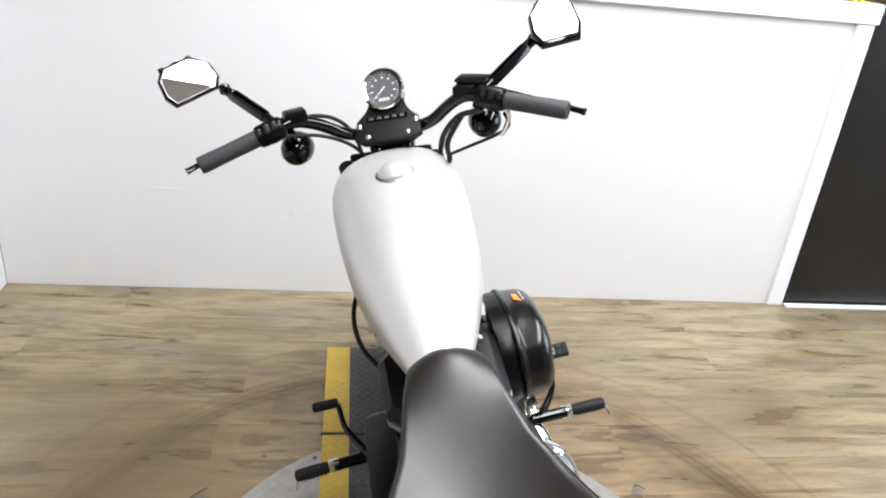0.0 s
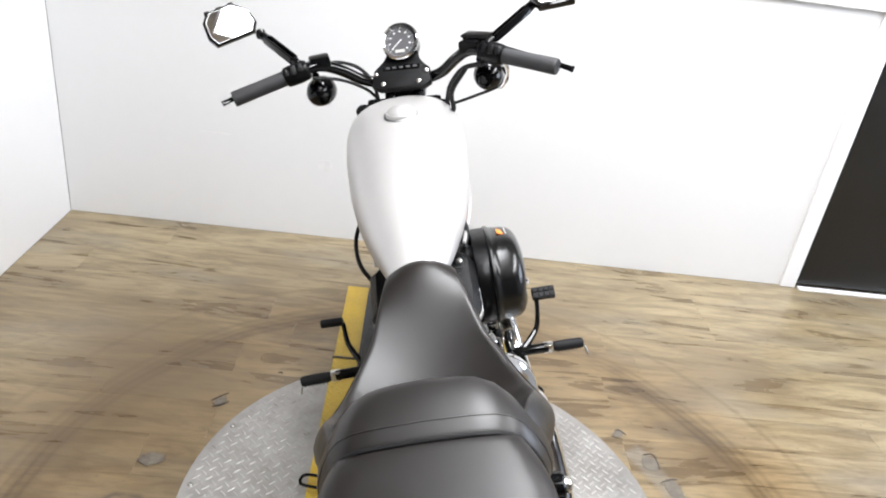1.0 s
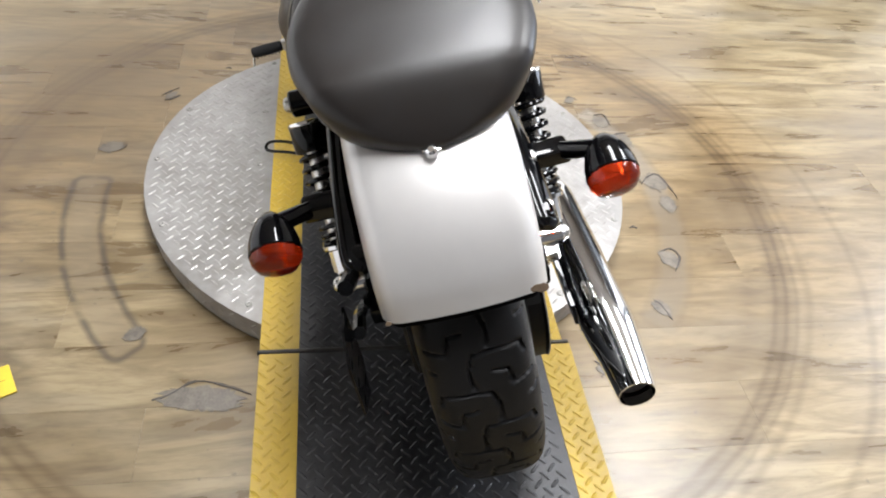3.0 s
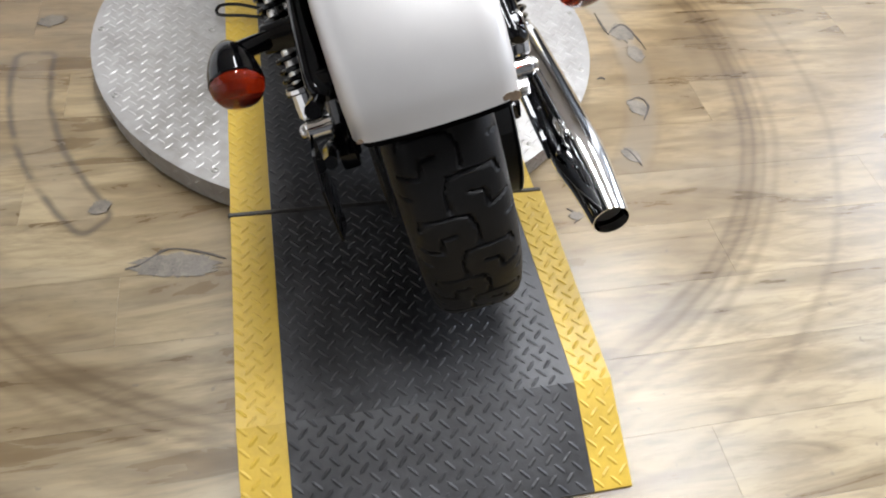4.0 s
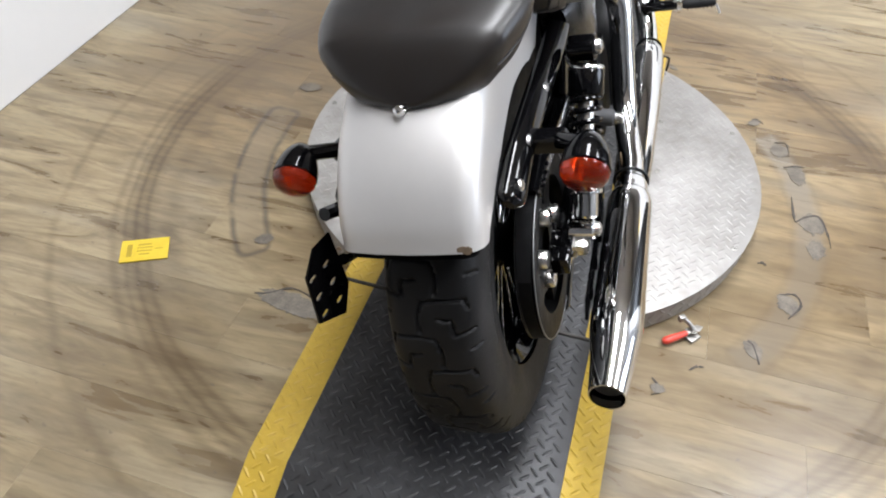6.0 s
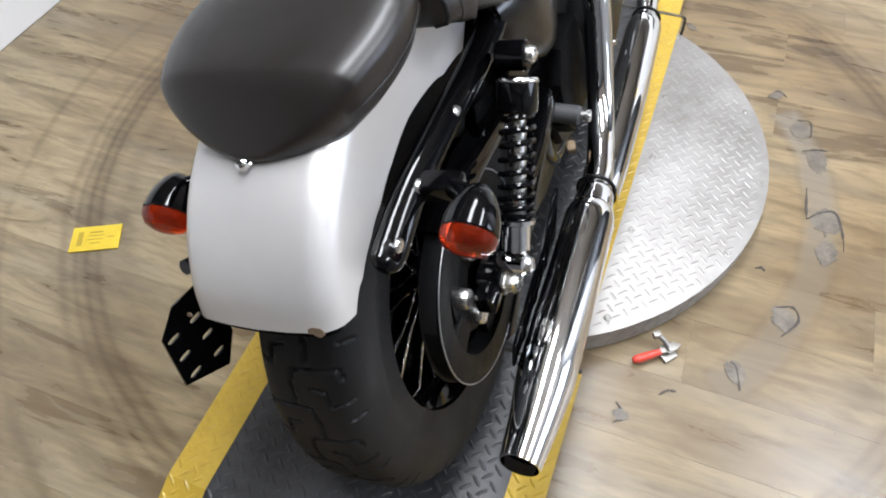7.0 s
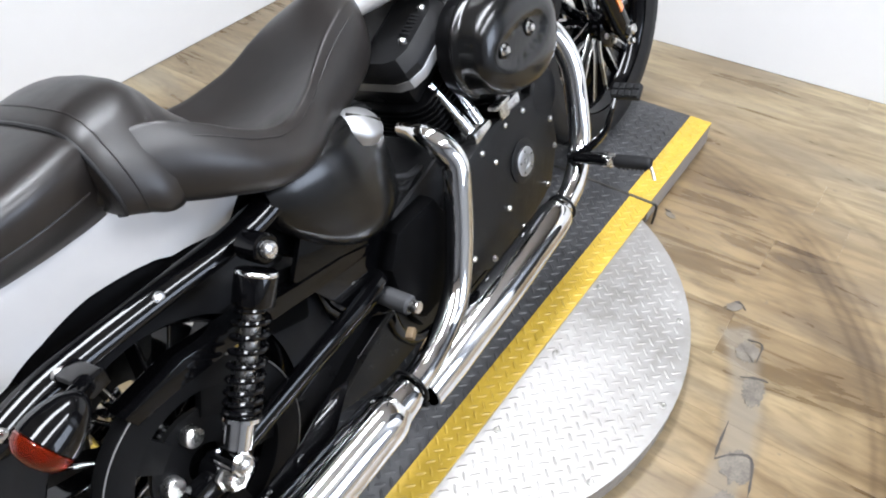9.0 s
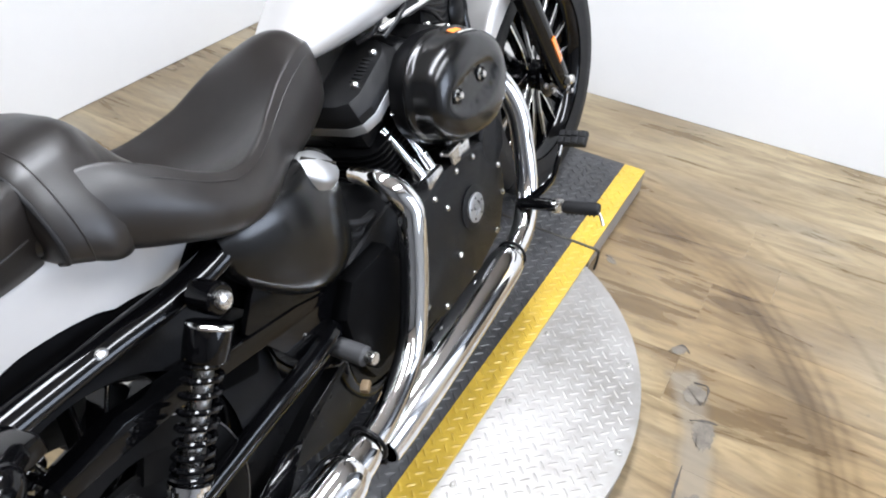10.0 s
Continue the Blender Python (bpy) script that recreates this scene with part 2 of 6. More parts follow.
        brim = calc("MULTIPLY", calc("SUBTRACT", 1.0, band(calc("ABSOLUTE", away), 0.0, 0.013)), band(noise_of(geo, 9.0, 3.0), 0.27, 0.50))
        colour = mix(calc("MULTIPLY", brim, edge), colour, (0.055, 0.045, 0.037))
    stain = noise_of(geo, 0.95, 2.0)
    colour = mix(calc("MULTIPLY", band(stain, 0.44, 0.66), 0.60), colour, (0.118, 0.079, 0.039))
    speck = noise_of(geo, 38.0, 2.0)
    colour = mix(calc("MULTIPLY", band(speck, 0.70, 0.74), 0.5), colour, (0.10, 0.08, 0.06))
    links.new(colour, p.inputs["Base Color"])
    p.inputs["Specular IOR Level"].default_value = 0.55
    shine = calc("MULTIPLY_ADD", grain, 0.20, 0.14)
    links.new(calc("ADD", shine, calc("MULTIPLY", cloud, 0.12)), p.inputs["Roughness"])
    b = nodes.new("ShaderNodeBump")
    b.inputs["Strength"].default_value, b.inputs["Distance"].default_value = 0.12, 0.001
    links.new(fine, b.inputs["Height"])
    links.new(b.outputs[0], p.inputs["Normal"])
    return m


PLANK = plank_material()


# ---- mesh helpers ----
def finish(name, bm, mat, parent=None, label="", angle=35, m=None):
    """Links a bmesh as one mesh object; m moves its vertices first."""
    if m is not None:
        bm.transform(m)
    bmesh.ops.recalc_face_normals(bm, faces=bm.faces)
    data = bpy.data.meshes.new(name)
    bm.to_mesh(data)
    bm.free()
    data.materials.append(mat)
    if angle:
        data.polygons.foreach_set("use_smooth", [True] * len(data.polygons))
        data.set_sharp_from_angle(angle=radians(angle))
    ob = new(name, data)
    ob.parent = parent
    if label:
        ob["label"] = label
    return ob


def part(name, bm, mat, parent, label="", angle=35, m=None):
    return finish(name, bm, mat, parent, label, angle, m)


def thing(name, m, label, category, group="", kind=""):
    ob = new(name)
    ob.empty_display_size = 0.1
    ob.matrix_world = m
    return tagged(ob, label, category, group, kind)


def rbox(sx, sy, sz, bevel=0.002, m=None, seg=2):
    bm = bmesh.new()
    bmesh.ops.create_cube(bm, size=1.0, matrix=Matrix.Diagonal((sx, sy, sz, 1)))
    if bevel:
        bmesh.ops.bevel(bm, geom=bm.edges[:], offset=bevel, segments=seg, profile=0.6, affect="EDGES", clamp_overlap=True)
    if m is not None:
        bm.transform(m)
    return bm


def join(*bms):
    """One bmesh out of several."""
    out = bmesh.new()
    for bm in bms:
        data = bpy.data.meshes.new("joined")
        bm.to_mesh(data)
        bm.free()
        out.from_mesh(data)
        bpy.data.meshes.remove(data)
    return out


def skin(rings, closed=True, caps=True):
    """Quads between rings of equal length."""
    bm = bmesh.new()
    rows = [[bm.verts.new(v) for v in ring] for ring in rings]
    n = len(rows[0])
    for a, b in zip(rows, rows[1:]):
        for k in range(n if closed else n - 1):
            bm.faces.new((a[k], a[(k + 1) % n], b[(k + 1) % n], b[k]))
    if caps and closed:
        bm.faces.new(rows[0][::-1])
        bm.faces.new(rows[-1])
    return bm


def lathe(profile, seg=24, m=None, caps=True):
    """Turns (radius, height) pairs round local z."""
    rings = [[(max(r, 1e-4) * math.cos(2 * math.pi * k / seg), max(r, 1e-4) * math.sin(2 * math.pi * k / seg), h) for k in range(seg)] for r, h in profile]
    bm = skin(rings, True, caps)
    if m is not None:
        bm.transform(m)
    return bm


def spline(points, step=6, closed=False):
    """A smooth line through the points."""
    pts = [Vector(p) for p in points]
    n, out = len(pts), []
    for k in range(n if closed else n - 1):
        p0 = pts[k - 1] if closed or k else pts[0] * 2 - pts[1]
        p1, p2 = pts[k], pts[(k + 1) % n]
        p3 = pts[(k + 2) % n] if closed or k + 2 < n else p2 * 2 - p1
        for j in range(step):
            t = j / step
            out.append(0.5 * ((2 * p1) + (p2 - p0) * t + (2 * p0 - 5 * p1 + 4 * p2 - p3) * t * t + (3 * p1 - p0 - 3 * p2 + p3) * t ** 3))
    return out if closed else out + [pts[-1]]


def tube(points, radius, seg=12, step=6, closed=False, hollow=0.0, flat=1.0):
    """A pipe along a smooth line; radius may be a list along the given points."""
    line = spline(points, step, closed) if step > 1 else [Vector(p) for p in points]
    if isinstance(radius, (list, tuple)):
        radii = [float(np.interp(k / (len(line) - 1) * (len(points) - 1), range(len(points)), radius)) for k in range(len(line))]
    else:
        radii = [radius] * len(line)
    rings, up = [], None
    for k, p in enumerate(line):
        a = line[k - 1] if k or closed else p
        c = line[(k + 1) % len(line)] if k + 1 < len(line) or closed else p
        way = (c - a).normalized()
        if up is None:
            up = way.orthogonal().normalized()
        up = (up - way * up.dot(way)).normalized()
        side = way.cross(up)
        rings.append([p + radii[k] * (up * math.cos(2 * math.pi * j / seg) + flat * side * math.sin(2 * math.pi * j / seg)) for j in range(seg)])
    if hollow:
        rings += [[p + (v - p) * hollow for v in ring] for p, ring in zip(line[::-1], rings[::-1])]
        return skin(rings + [rings[0]], True, False)
    if closed:
        return skin(rings + [rings[0]], True, False)
    return skin(rings, True, True)


def prism(outline, thick, m=None, bevel=0.0):
    """A flat outline (local x, y) made thick along local z, centred."""
    bm = bmesh.new()
    low = [bm.verts.new((x, y, -thick / 2)) for x, y in outline]
    high = [bm.verts.new((x, y, thick / 2)) for x, y in outline]
    n = len(outline)
    bm.faces.new(low[::-1])
    bm.faces.new(high)
    for k in range(n):
        bm.faces.new((low[k], low[(k + 1) % n], high[(k + 1) % n], high[k]))
    if bevel:
        edges = [e for e in bm.edges if len({round(v.co.z, 5) for v in e.verts}) == 1]
        bmesh.ops.bevel(bm, geom=edges, offset=bevel, segments=2, profile=0.6, affect="EDGES", clamp_overlap=True)
    if m is not None:
        bm.transform(m)
    return bm


def oval(a, b, n=28, power=2.4, cx=0.0, cy=0.0, turn=0.0):
    out = []
    for k in range(n):
        t = 2 * math.pi * k / n
        x = a * math.copysign(abs(math.cos(t)) ** (2 / power), math.cos(t))
        y = b * math.copysign(abs(math.sin(t)) ** (2 / power), math.sin(t))
        c, s = math.cos(radians(turn)), math.sin(radians(turn))
        out.append((cx + x * c - y * s, cy + x * s + y * c))
    return out


def side(u=0.0):
    """Local x, y, z become the machine's ahead, up, right; set off to the right by u."""
    return Matrix(((0, 0, 1, u), (1, 0, 0, 0), (0, 1, 0, 0), (0, 0, 0, 1)))


def along(a, b):
    """Local z from a towards b, origin at a."""
    a, b = Vector(a), Vector(b)
    return Matrix.Translation(a) @ (b - a).to_track_quat("Z", "Y").to_matrix().to_4x4()


def rod(a, b, r, seg=14, bevel=0.0015, r2=None):
    h = (Vector(b) - Vector(a)).length
    r2 = r if r2 is None else r2
    e = min(bevel, h / 3)
    return lathe([(r - e, 0), (r, e), (r2, h - e), (r2 - e, h)], seg, along(a, b))


def bolt(p, way, r=0.007, h=0.006):
    """A hexagon head on a washer, standing on p along way."""
    q = Vector(p) + Vector(way)
    m = along(p, q)
    return join(lathe([(r * 1.45, 0), (r * 1.45, 0.0015), (r * 1.3, 0.002)], 14, m.copy()), lathe([(r, 0.002), (r, h - 0.001), (r * 0.8, h)], 6, m.copy()))


def dome(p, way, r=0.009, h=0.006):
    """An acorn or round head."""
    m = along(p, Vector(p) + Vector(way))
    return lathe([(r, 0), (r, h * 0.35), (r * 0.85, h * 0.75), (r * 0.45, h), (r * 0.12, h * 0.99)], 14, m)

# ---- the booth: floor slab, walls, ledge, ceiling ----
X0, X1, Y0, Y1 = -1.545, 3.3, -3.4, 1.545
XL = -3.6   # unseen dark hall added beyond the half-height left wall
slab = finish("floor", rbox(X1 - XL + 0.4, 7.2, 0.1, 0, Matrix.Translation(((XL + X1) / 2, 0, -0.0545))), PATCH, angle=0)
tagged(slab, "oak-look vinyl plank floor with tyre scuffs and worn patches", "floor", kind="structure")
# wall top is out of view; kept low so the dark hall is reflected
left = finish("wall_left", rbox(0.12, Y1 - Y0, 1.205, 0.003, Matrix.Translation((X0 - 0.06, (Y0 + Y1) / 2, 0.6025))), WALL, angle=0)
tagged(left, "white half-height booth side wall", "wall", kind="structure")
lip = finish("trim", rbox(0.18, Y1 - Y0, 0.072, 0.005, Matrix.Translation((X0 - 0.07, (Y0 + Y1) / 2, 1.242))), TRIM, angle=0)
tagged(lip, "white ledge on the side wall, unseen and added", "ledge", kind="structure")
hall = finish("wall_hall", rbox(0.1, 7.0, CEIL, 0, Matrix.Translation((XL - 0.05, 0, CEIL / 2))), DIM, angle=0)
tagged(hall, "unseen dark wall beyond the booth, dark for the reflections", "wall", kind="structure")
back = finish("wall_back", rbox(1.595 - X0, 0.12, 1.205, 0.003, Matrix.Translation(((X0 + 1.595) / 2, Y1 + 0.06, 0.6025))), WALL, angle=0)
tagged(back, "white half-height booth wall behind the motorcycle", "wall", kind="structure")
post = finish("trim", rbox(0.07, 0.15, 1.205, 0.004, Matrix.Translation((1.630, Y1 + 0.062, 0.6025))), TRIM, angle=0)
tagged(post, "white end post of the half wall", "trim", kind="structure")
cap = finish("trim", rbox(1.675 - X0, 0.22, 0.072, 0.005, Matrix.Translation(((X0 + 1.675) / 2, Y1 + 0.09, 1.242))), TRIM, angle=0)
tagged(cap, "white ledge capping the half wall", "ledge", kind="structure")
for sx, sz, a, b in ((-0.48, 0.33, 0.03, 0.025), (-0.93, 0.42, 0.06, 0.004)):
    spot = finish("wall_mark", prism(oval(a, b, 14), 0.0012, Matrix.Translation((sx, Y1 - 0.0008, sz)) @ pose(0, 0, 0, 90, 0, 0)), SCUFF, angle=0)
    tagged(spot, "faint grey scuff on the white wall", "scuff", kind="structure")

# the dark passage beside the half wall
dark = thing("door_1", pose(1.675, Y1 + 0.012, 0), "tall plain dark grey door panel beside the white wall", "door", kind="structure")
part("panel", rbox(0.82, 0.035, 2.6, 0.004, Matrix.Translation((0.41, 0.0, 1.32))), DARK_PANEL, dark)
part("threshold", rbox(0.82, 0.03, 0.010, 0.003, Matrix.Translation((0.41, -0.035, 0.005))), TRIM, dark, "white threshold strip")
# unseen white wall, added as a bright surface for side reflections
front = finish("wall_front", rbox(X1 - 2.495, 0.12, CEIL, 0.003, Matrix.Translation(((X1 + 2.495) / 2, Y1 + 0.06, CEIL / 2))), WALL, angle=0)
tagged(front, "unseen white wall beyond the dark door, bright for the reflections", "wall", kind="structure")
far = finish("wall_far", rbox(X1 - XL, 0.1, CEIL, 0, Matrix.Translation(((XL + X1) / 2, 3.3, CEIL / 2))), HALL, angle=0)
tagged(far, "plain grey wall of the hall beyond the booth", "wall", kind="structure")
WY0, WY1, WZ0, WZ1 = -0.42, 1.36, 0.90, 2.30   # opening of the added window, out of view
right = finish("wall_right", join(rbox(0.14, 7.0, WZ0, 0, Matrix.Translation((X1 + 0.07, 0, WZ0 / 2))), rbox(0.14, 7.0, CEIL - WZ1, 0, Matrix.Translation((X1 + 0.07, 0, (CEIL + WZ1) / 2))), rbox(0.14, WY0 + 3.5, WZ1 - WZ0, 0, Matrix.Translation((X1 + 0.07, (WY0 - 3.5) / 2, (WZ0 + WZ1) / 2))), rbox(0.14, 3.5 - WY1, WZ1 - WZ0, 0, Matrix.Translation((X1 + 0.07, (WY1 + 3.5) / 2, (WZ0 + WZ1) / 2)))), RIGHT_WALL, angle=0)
# unseen window, built round the added side light
window = thing("window_1", pose(X1 + 0.10, (WY0 + WY1) / 2, WZ0), "unseen white framed window, added for cool side light", "window", kind="structure")
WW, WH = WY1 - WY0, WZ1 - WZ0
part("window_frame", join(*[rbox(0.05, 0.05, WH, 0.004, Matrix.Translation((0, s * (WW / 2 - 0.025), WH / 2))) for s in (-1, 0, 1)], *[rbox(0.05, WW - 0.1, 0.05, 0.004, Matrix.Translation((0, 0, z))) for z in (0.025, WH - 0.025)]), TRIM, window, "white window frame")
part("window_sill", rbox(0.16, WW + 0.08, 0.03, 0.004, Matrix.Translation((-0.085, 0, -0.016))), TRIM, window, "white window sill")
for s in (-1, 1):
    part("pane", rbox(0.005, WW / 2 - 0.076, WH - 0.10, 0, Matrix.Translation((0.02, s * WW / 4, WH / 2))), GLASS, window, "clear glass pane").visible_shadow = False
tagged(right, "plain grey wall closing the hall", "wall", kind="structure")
# unseen closing wall, kept dark so black surfaces reflect dark
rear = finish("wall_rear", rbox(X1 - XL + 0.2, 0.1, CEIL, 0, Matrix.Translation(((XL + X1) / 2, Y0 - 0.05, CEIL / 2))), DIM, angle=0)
tagged(rear, "unseen dark wall behind the booth, dark for the reflections", "wall", kind="structure")
top = finish("ceiling", rbox(X1 - XL + 0.4, 7.2, 0.1, 0, Matrix.Translation(((XL + X1) / 2, 0, CEIL + 0.05))), CEILING, angle=0)
tagged(top, "cream white tiled ceiling", "ceiling", kind="structure")

lamp = None
for lx, ly, power in LAMPS:
    m = pose(lx, ly, CEIL)
    if lamp:
        copy_thing(lamp, m)
        continue
    lamp = thing("ceiling_light", m, "long white fluorescent ceiling light", "lamp", "ceiling lights")
    part("frame", join(*[rbox(0.015, 2.84, 0.05, 0.002, Matrix.Translation((s * 0.235, 0, -0.025))) for s in (-1, 1)], *[rbox(0.455, 0.015, 0.05, 0.002, Matrix.Translation((0, s * 1.4125, -0.025))) for s in (-1, 1)]), TRIM, lamp)
    part("diffuser", rbox(0.45, 2.8, 0.008, 0, Matrix.Translation((0, 0, -0.04))), GLOW, lamp)


# ---- turntable and ramp in tread plate ----
def lugs(name, mat, parent, spots, pitch_len=0.0255, width=0.0068, high=0.0018):
    """Raised bars of tread plate at (place matrix, turn) spots, in one mesh."""
    L, w = pitch_len / 2, width / 2
    shape = [Vector(p) for p in ((-L, 0, 0), (-L * 0.55, w, 0), (L * 0.55, w, 0), (L, 0, 0), (L * 0.55, -w, 0), (-L * 0.55, -w, 0), (-L * 0.5, 0, high), (L * 0.5, 0, high))]
    tops = ((1, 2, 7, 6), (4, 5, 6, 7), (0, 1, 6), (5, 0, 6), (2, 3, 7), (3, 4, 7))
    verts, faces = [], []
    for m in spots:
        n = len(verts)
        verts += [m @ p for p in shape]
        faces += [tuple(n + k for k in f) for f in tops]
    data = bpy.data.meshes.new(name)
    data.from_pydata(verts, [], faces)
    data.materials.append(mat)
    ob = new(name, data)
    ob.parent = parent
    return tagged(ob, kind="stuff")


def tread(x0, x1, y0, y1, height, inside=lambda x, y: True, pitch=0.031, slope=lambda x, y: 0.0):
    spots, gap = [], pitch / 2
    for j in range(int((y1 - y0) / gap) + 1):
        for i in range(int((x1 - x0) / pitch) + 2):
            x, y = x0 + (i + (0.75 if j % 2 else 0.25)) * pitch, y0 + (j + 0.5) * gap
            if x < x1 - 0.008 and y < y1 - 0.008 and inside(x, y):
                spots.append(pose(x, y, height(x, y), slope(x, y)) @ pose(0, 0, 0, 0, 0, 45 if j % 2 else -45))
    return spots


TT, RT = 0.069, 0.074            # tops of the turntable and of the ramp
TR, TX, TY = 0.597, -0.014, 0.005
RX0, RX1, YL, YR = -0.313, 0.297, 0.076, 0.066   # yellow strips: left 76 mm, right 66 mm wide
table = thing("turntable", pose(TX, TY, 0), "round aluminium tread plate turntable under the motorcycle", "turntable")
part("skirt", lathe([(TR - 0.004, 0.006), (TR, 0.008), (TR, TT - 0.004), (TR - 0.001, TT - 0.0045)], 96, None, False), ALU_PLATE, table)
part("deck", lathe([(0.001, TT - 0.004), (TR + 0.003, TT - 0.004), (TR + 0.004, TT - 0.001), (TR + 0.002, TT), (0.001, TT)], 96), ALU_PLATE, table)
lugs("deck_tread", ALU_PLATE, table, tread(-TR, TR, -TR, TR, lambda x, y: TT, lambda x, y: math.hypot(x, y) < TR - 0.012 and not RX0 - TX - 0.012 < x < RX1 - TX + 0.012), high=0.0009)
rim = []
for k in range(int(2 * math.pi * TR / 0.0285)):
    for j in range(2):
        a = k * 0.0285 / TR
        rim.append(Matrix.Translation((TR * math.cos(a), TR * math.sin(a), 0.022 + 0.0245 * j)) @ pose(0, 0, 0, 0, 0, math.degrees(a)) @ pose(0, 0, 0, 0, 90, 0) @ pose(0, 0, 0, 0, 0, 45 if (k + j) % 2 else -45))
lugs("skirt_tread", ALU_PLATE, table, rim)
SCREWS = [(0.298, 0.499), (0.509, 0.252), (0.568, 0.021), (0.526, -0.212), (0.327, -0.453), (0.313, 0.244), (0.324, 0.019), (0.323, -0.216), (-0.595, 0.027),
          (-0.548, -0.215), (-0.342, -0.461), (-0.544, 0.243), (-0.346, 0.007), (-0.345, 0.24), (-0.345, -0.216), (-0.33, 0.495)]
for x, y in SCREWS:
    part("screw", lathe([(0.0075, 0), (0.0072, 0.0018), (0.005, 0.003), (0.003, 0.0026), (0.0025, 0.001)], 12, pose(x - TX, y - TY, TT)), SCREW, table)


def ramp_section(y0, y1, right, bend=None):
    """A stretch of ramp: dark tread plate between two yellow strips; bend: where it starts to run down to the floor."""
    ob = thing("ramp_section", pose(0, 0, 0), "black tread plate ramp section with yellow painted edges", "ramp", "ramp sections")
    if bend:
        ob["label"] = "sloping end of the black and yellow tread plate ramp"
    stops = [y0, bend, y1] if bend else [y0, y1]
    high = (lambda y: RT if not bend or y >= bend else 0.006 + (RT - 0.006) * (y - y0) / (bend - y0))
    tilt = math.degrees(math.atan2(RT - 0.006, bend - y0)) if bend else 0
    for name, a, b, mat, label in (("deck", RX0 + YL, right - YR, BLACK_PLATE, ""), ("edge_strip", RX0, RX0 + YL, YELLOW, "yellow painted tread plate strip"), ("edge_strip", right - YR, right, YELLOW, "yellow painted tread plate strip")):
        rings = []
        for y in stops:
            h = high(y)
            rings.append([(a + 0.0003, y, h - 0.005), (b - 0.0003, y, h - 0.005), (b - 0.0003, y, h), (a + 0.0003, y, h)])
        sheet = part(name, skin(rings), mat, ob, label, 0)
        lugs("tread", mat, sheet, tread(a + 0.002, b, y0 + 0.003, y1 - 0.003, lambda x, y: high(y), pitch=0.030, slope=lambda x, y: tilt if bend and y < bend else 0))
    if not (y0 < 0 < y1):
        for x in (RX0 + 0.006, right - 0.006):
            rings = [[(x - 0.004, y, 0.0), (x + 0.004, y, 0.0), (x + 0.004, y, high(y) - 0.0052), (x - 0.004, y, high(y) - 0.0052)] for y in stops]
            part("side_rail", skin(rings), ALU_PLATE, ob, "bare metal side rail", 0)
    return ob


REAR_JOINT, FRONT_JOINT = -0.590, 0.588
ramp_section(-1.195, REAR_JOINT - 0.004, 0.311, -1.03)
ramp_section(REAR_JOINT + 0.004, FRONT_JOINT - 0.004, RX1)
ramp_section(FRONT_JOINT + 0.004, 1.03, 0.287)
for y, x1 in ((REAR_JOINT, RX1 + 0.012), (FRONT_JOINT, RX1 + 0.002)):
    ob = finish("hinge_rod", rod((RX0 - 0.004, y, RT - 0.001), (x1, y, RT - 0.001), 0.0052), DARK_STEEL)
    if y > 0:
        part("rod_end", tube([(x1 - 0.002, y, RT - 0.001), (x1 + 0.006, y, RT - 0.004), (x1 + 0.008, y - 0.002, RT - 0.03), (x1 + 0.006, y - 0.004, 0.012)], 0.0035, 8, 4), DARK_STEEL, ob)
    tagged(ob, "dark threaded rod in the joint between ramp sections", "rod", "ramp hinge rods")

# ---- the things on the floor ----
card = thing("yellow_card", pose(-0.83, -0.600, 0.0, 0, 0, 27), "yellow printed card lying flat on the floor", "card")
part("sheet", rbox(0.112, 0.072, 0.0035, 0.001, Matrix.Translation((0, 0, 0.0022))), CARD, card)
for k, (dx, dy, w, h) in enumerate(((-0.035, 0.0, 0.012, 0.04), (0.0, 0.017, 0.03, 0.004), (0.0, 0.007, 0.036, 0.002), (0.0, -0.004, 0.036, 0.002), (0.0, -0.015, 0.024, 0.003), (0.034, 0.0, 0.018, 0.002))):
    part("print_bar", rbox(w, h, 0.0008, 0, Matrix.Translation((dx, dy, 0.0042))), CARD_INK, card)

clamp = thing("toggle_clamp", pose(0.436, -0.466, 0, 0, 0, 22) @ Matrix.Scale(0.88, 4), "toggle clamp with a red handle at the turntable edge", "clamp")
part("handle", tube([(-0.055, -0.015, 0.017), (-0.045, -0.013, 0.018), (-0.02, -0.006, 0.019), (0.012, 0.004, 0.019)], [0.006, 0.0105, 0.010, 0.007], 12, 5), RED, clamp, "red plastic dipped handle")
part("lever", prism([(-0.005, -0.008), (0.035, -0.006), (0.05, 0.004), (0.035, 0.014), (0.0, 0.01)], 0.004, pose(0.012, 0.006, 0.022, 0, 0, 10), 0.001), SCREW, clamp)
part("arm", tube([(0.03, 0.005, 0.024), (0.024, 0.016, 0.034), (0.012, 0.026, 0.044), (0.004, 0.032, 0.048)], 0.0055, 8, 4), SCREW, clamp)
part("base", rbox(0.035, 0.028, 0.008, 0.002, pose(0.030, 0.002, 0.006, 0, 0, 30)), SCREW, clamp)
part("jaw", rbox(0.018, 0.014, 0.016, 0.003, pose(0.003, 0.032, 0.046, 0, 0, 15)), SCREW, clamp)
part("pivot", bolt((0.030, 0.004, 0.024), (0, 0, 1), 0.005, 0.006), SCREW, clamp)


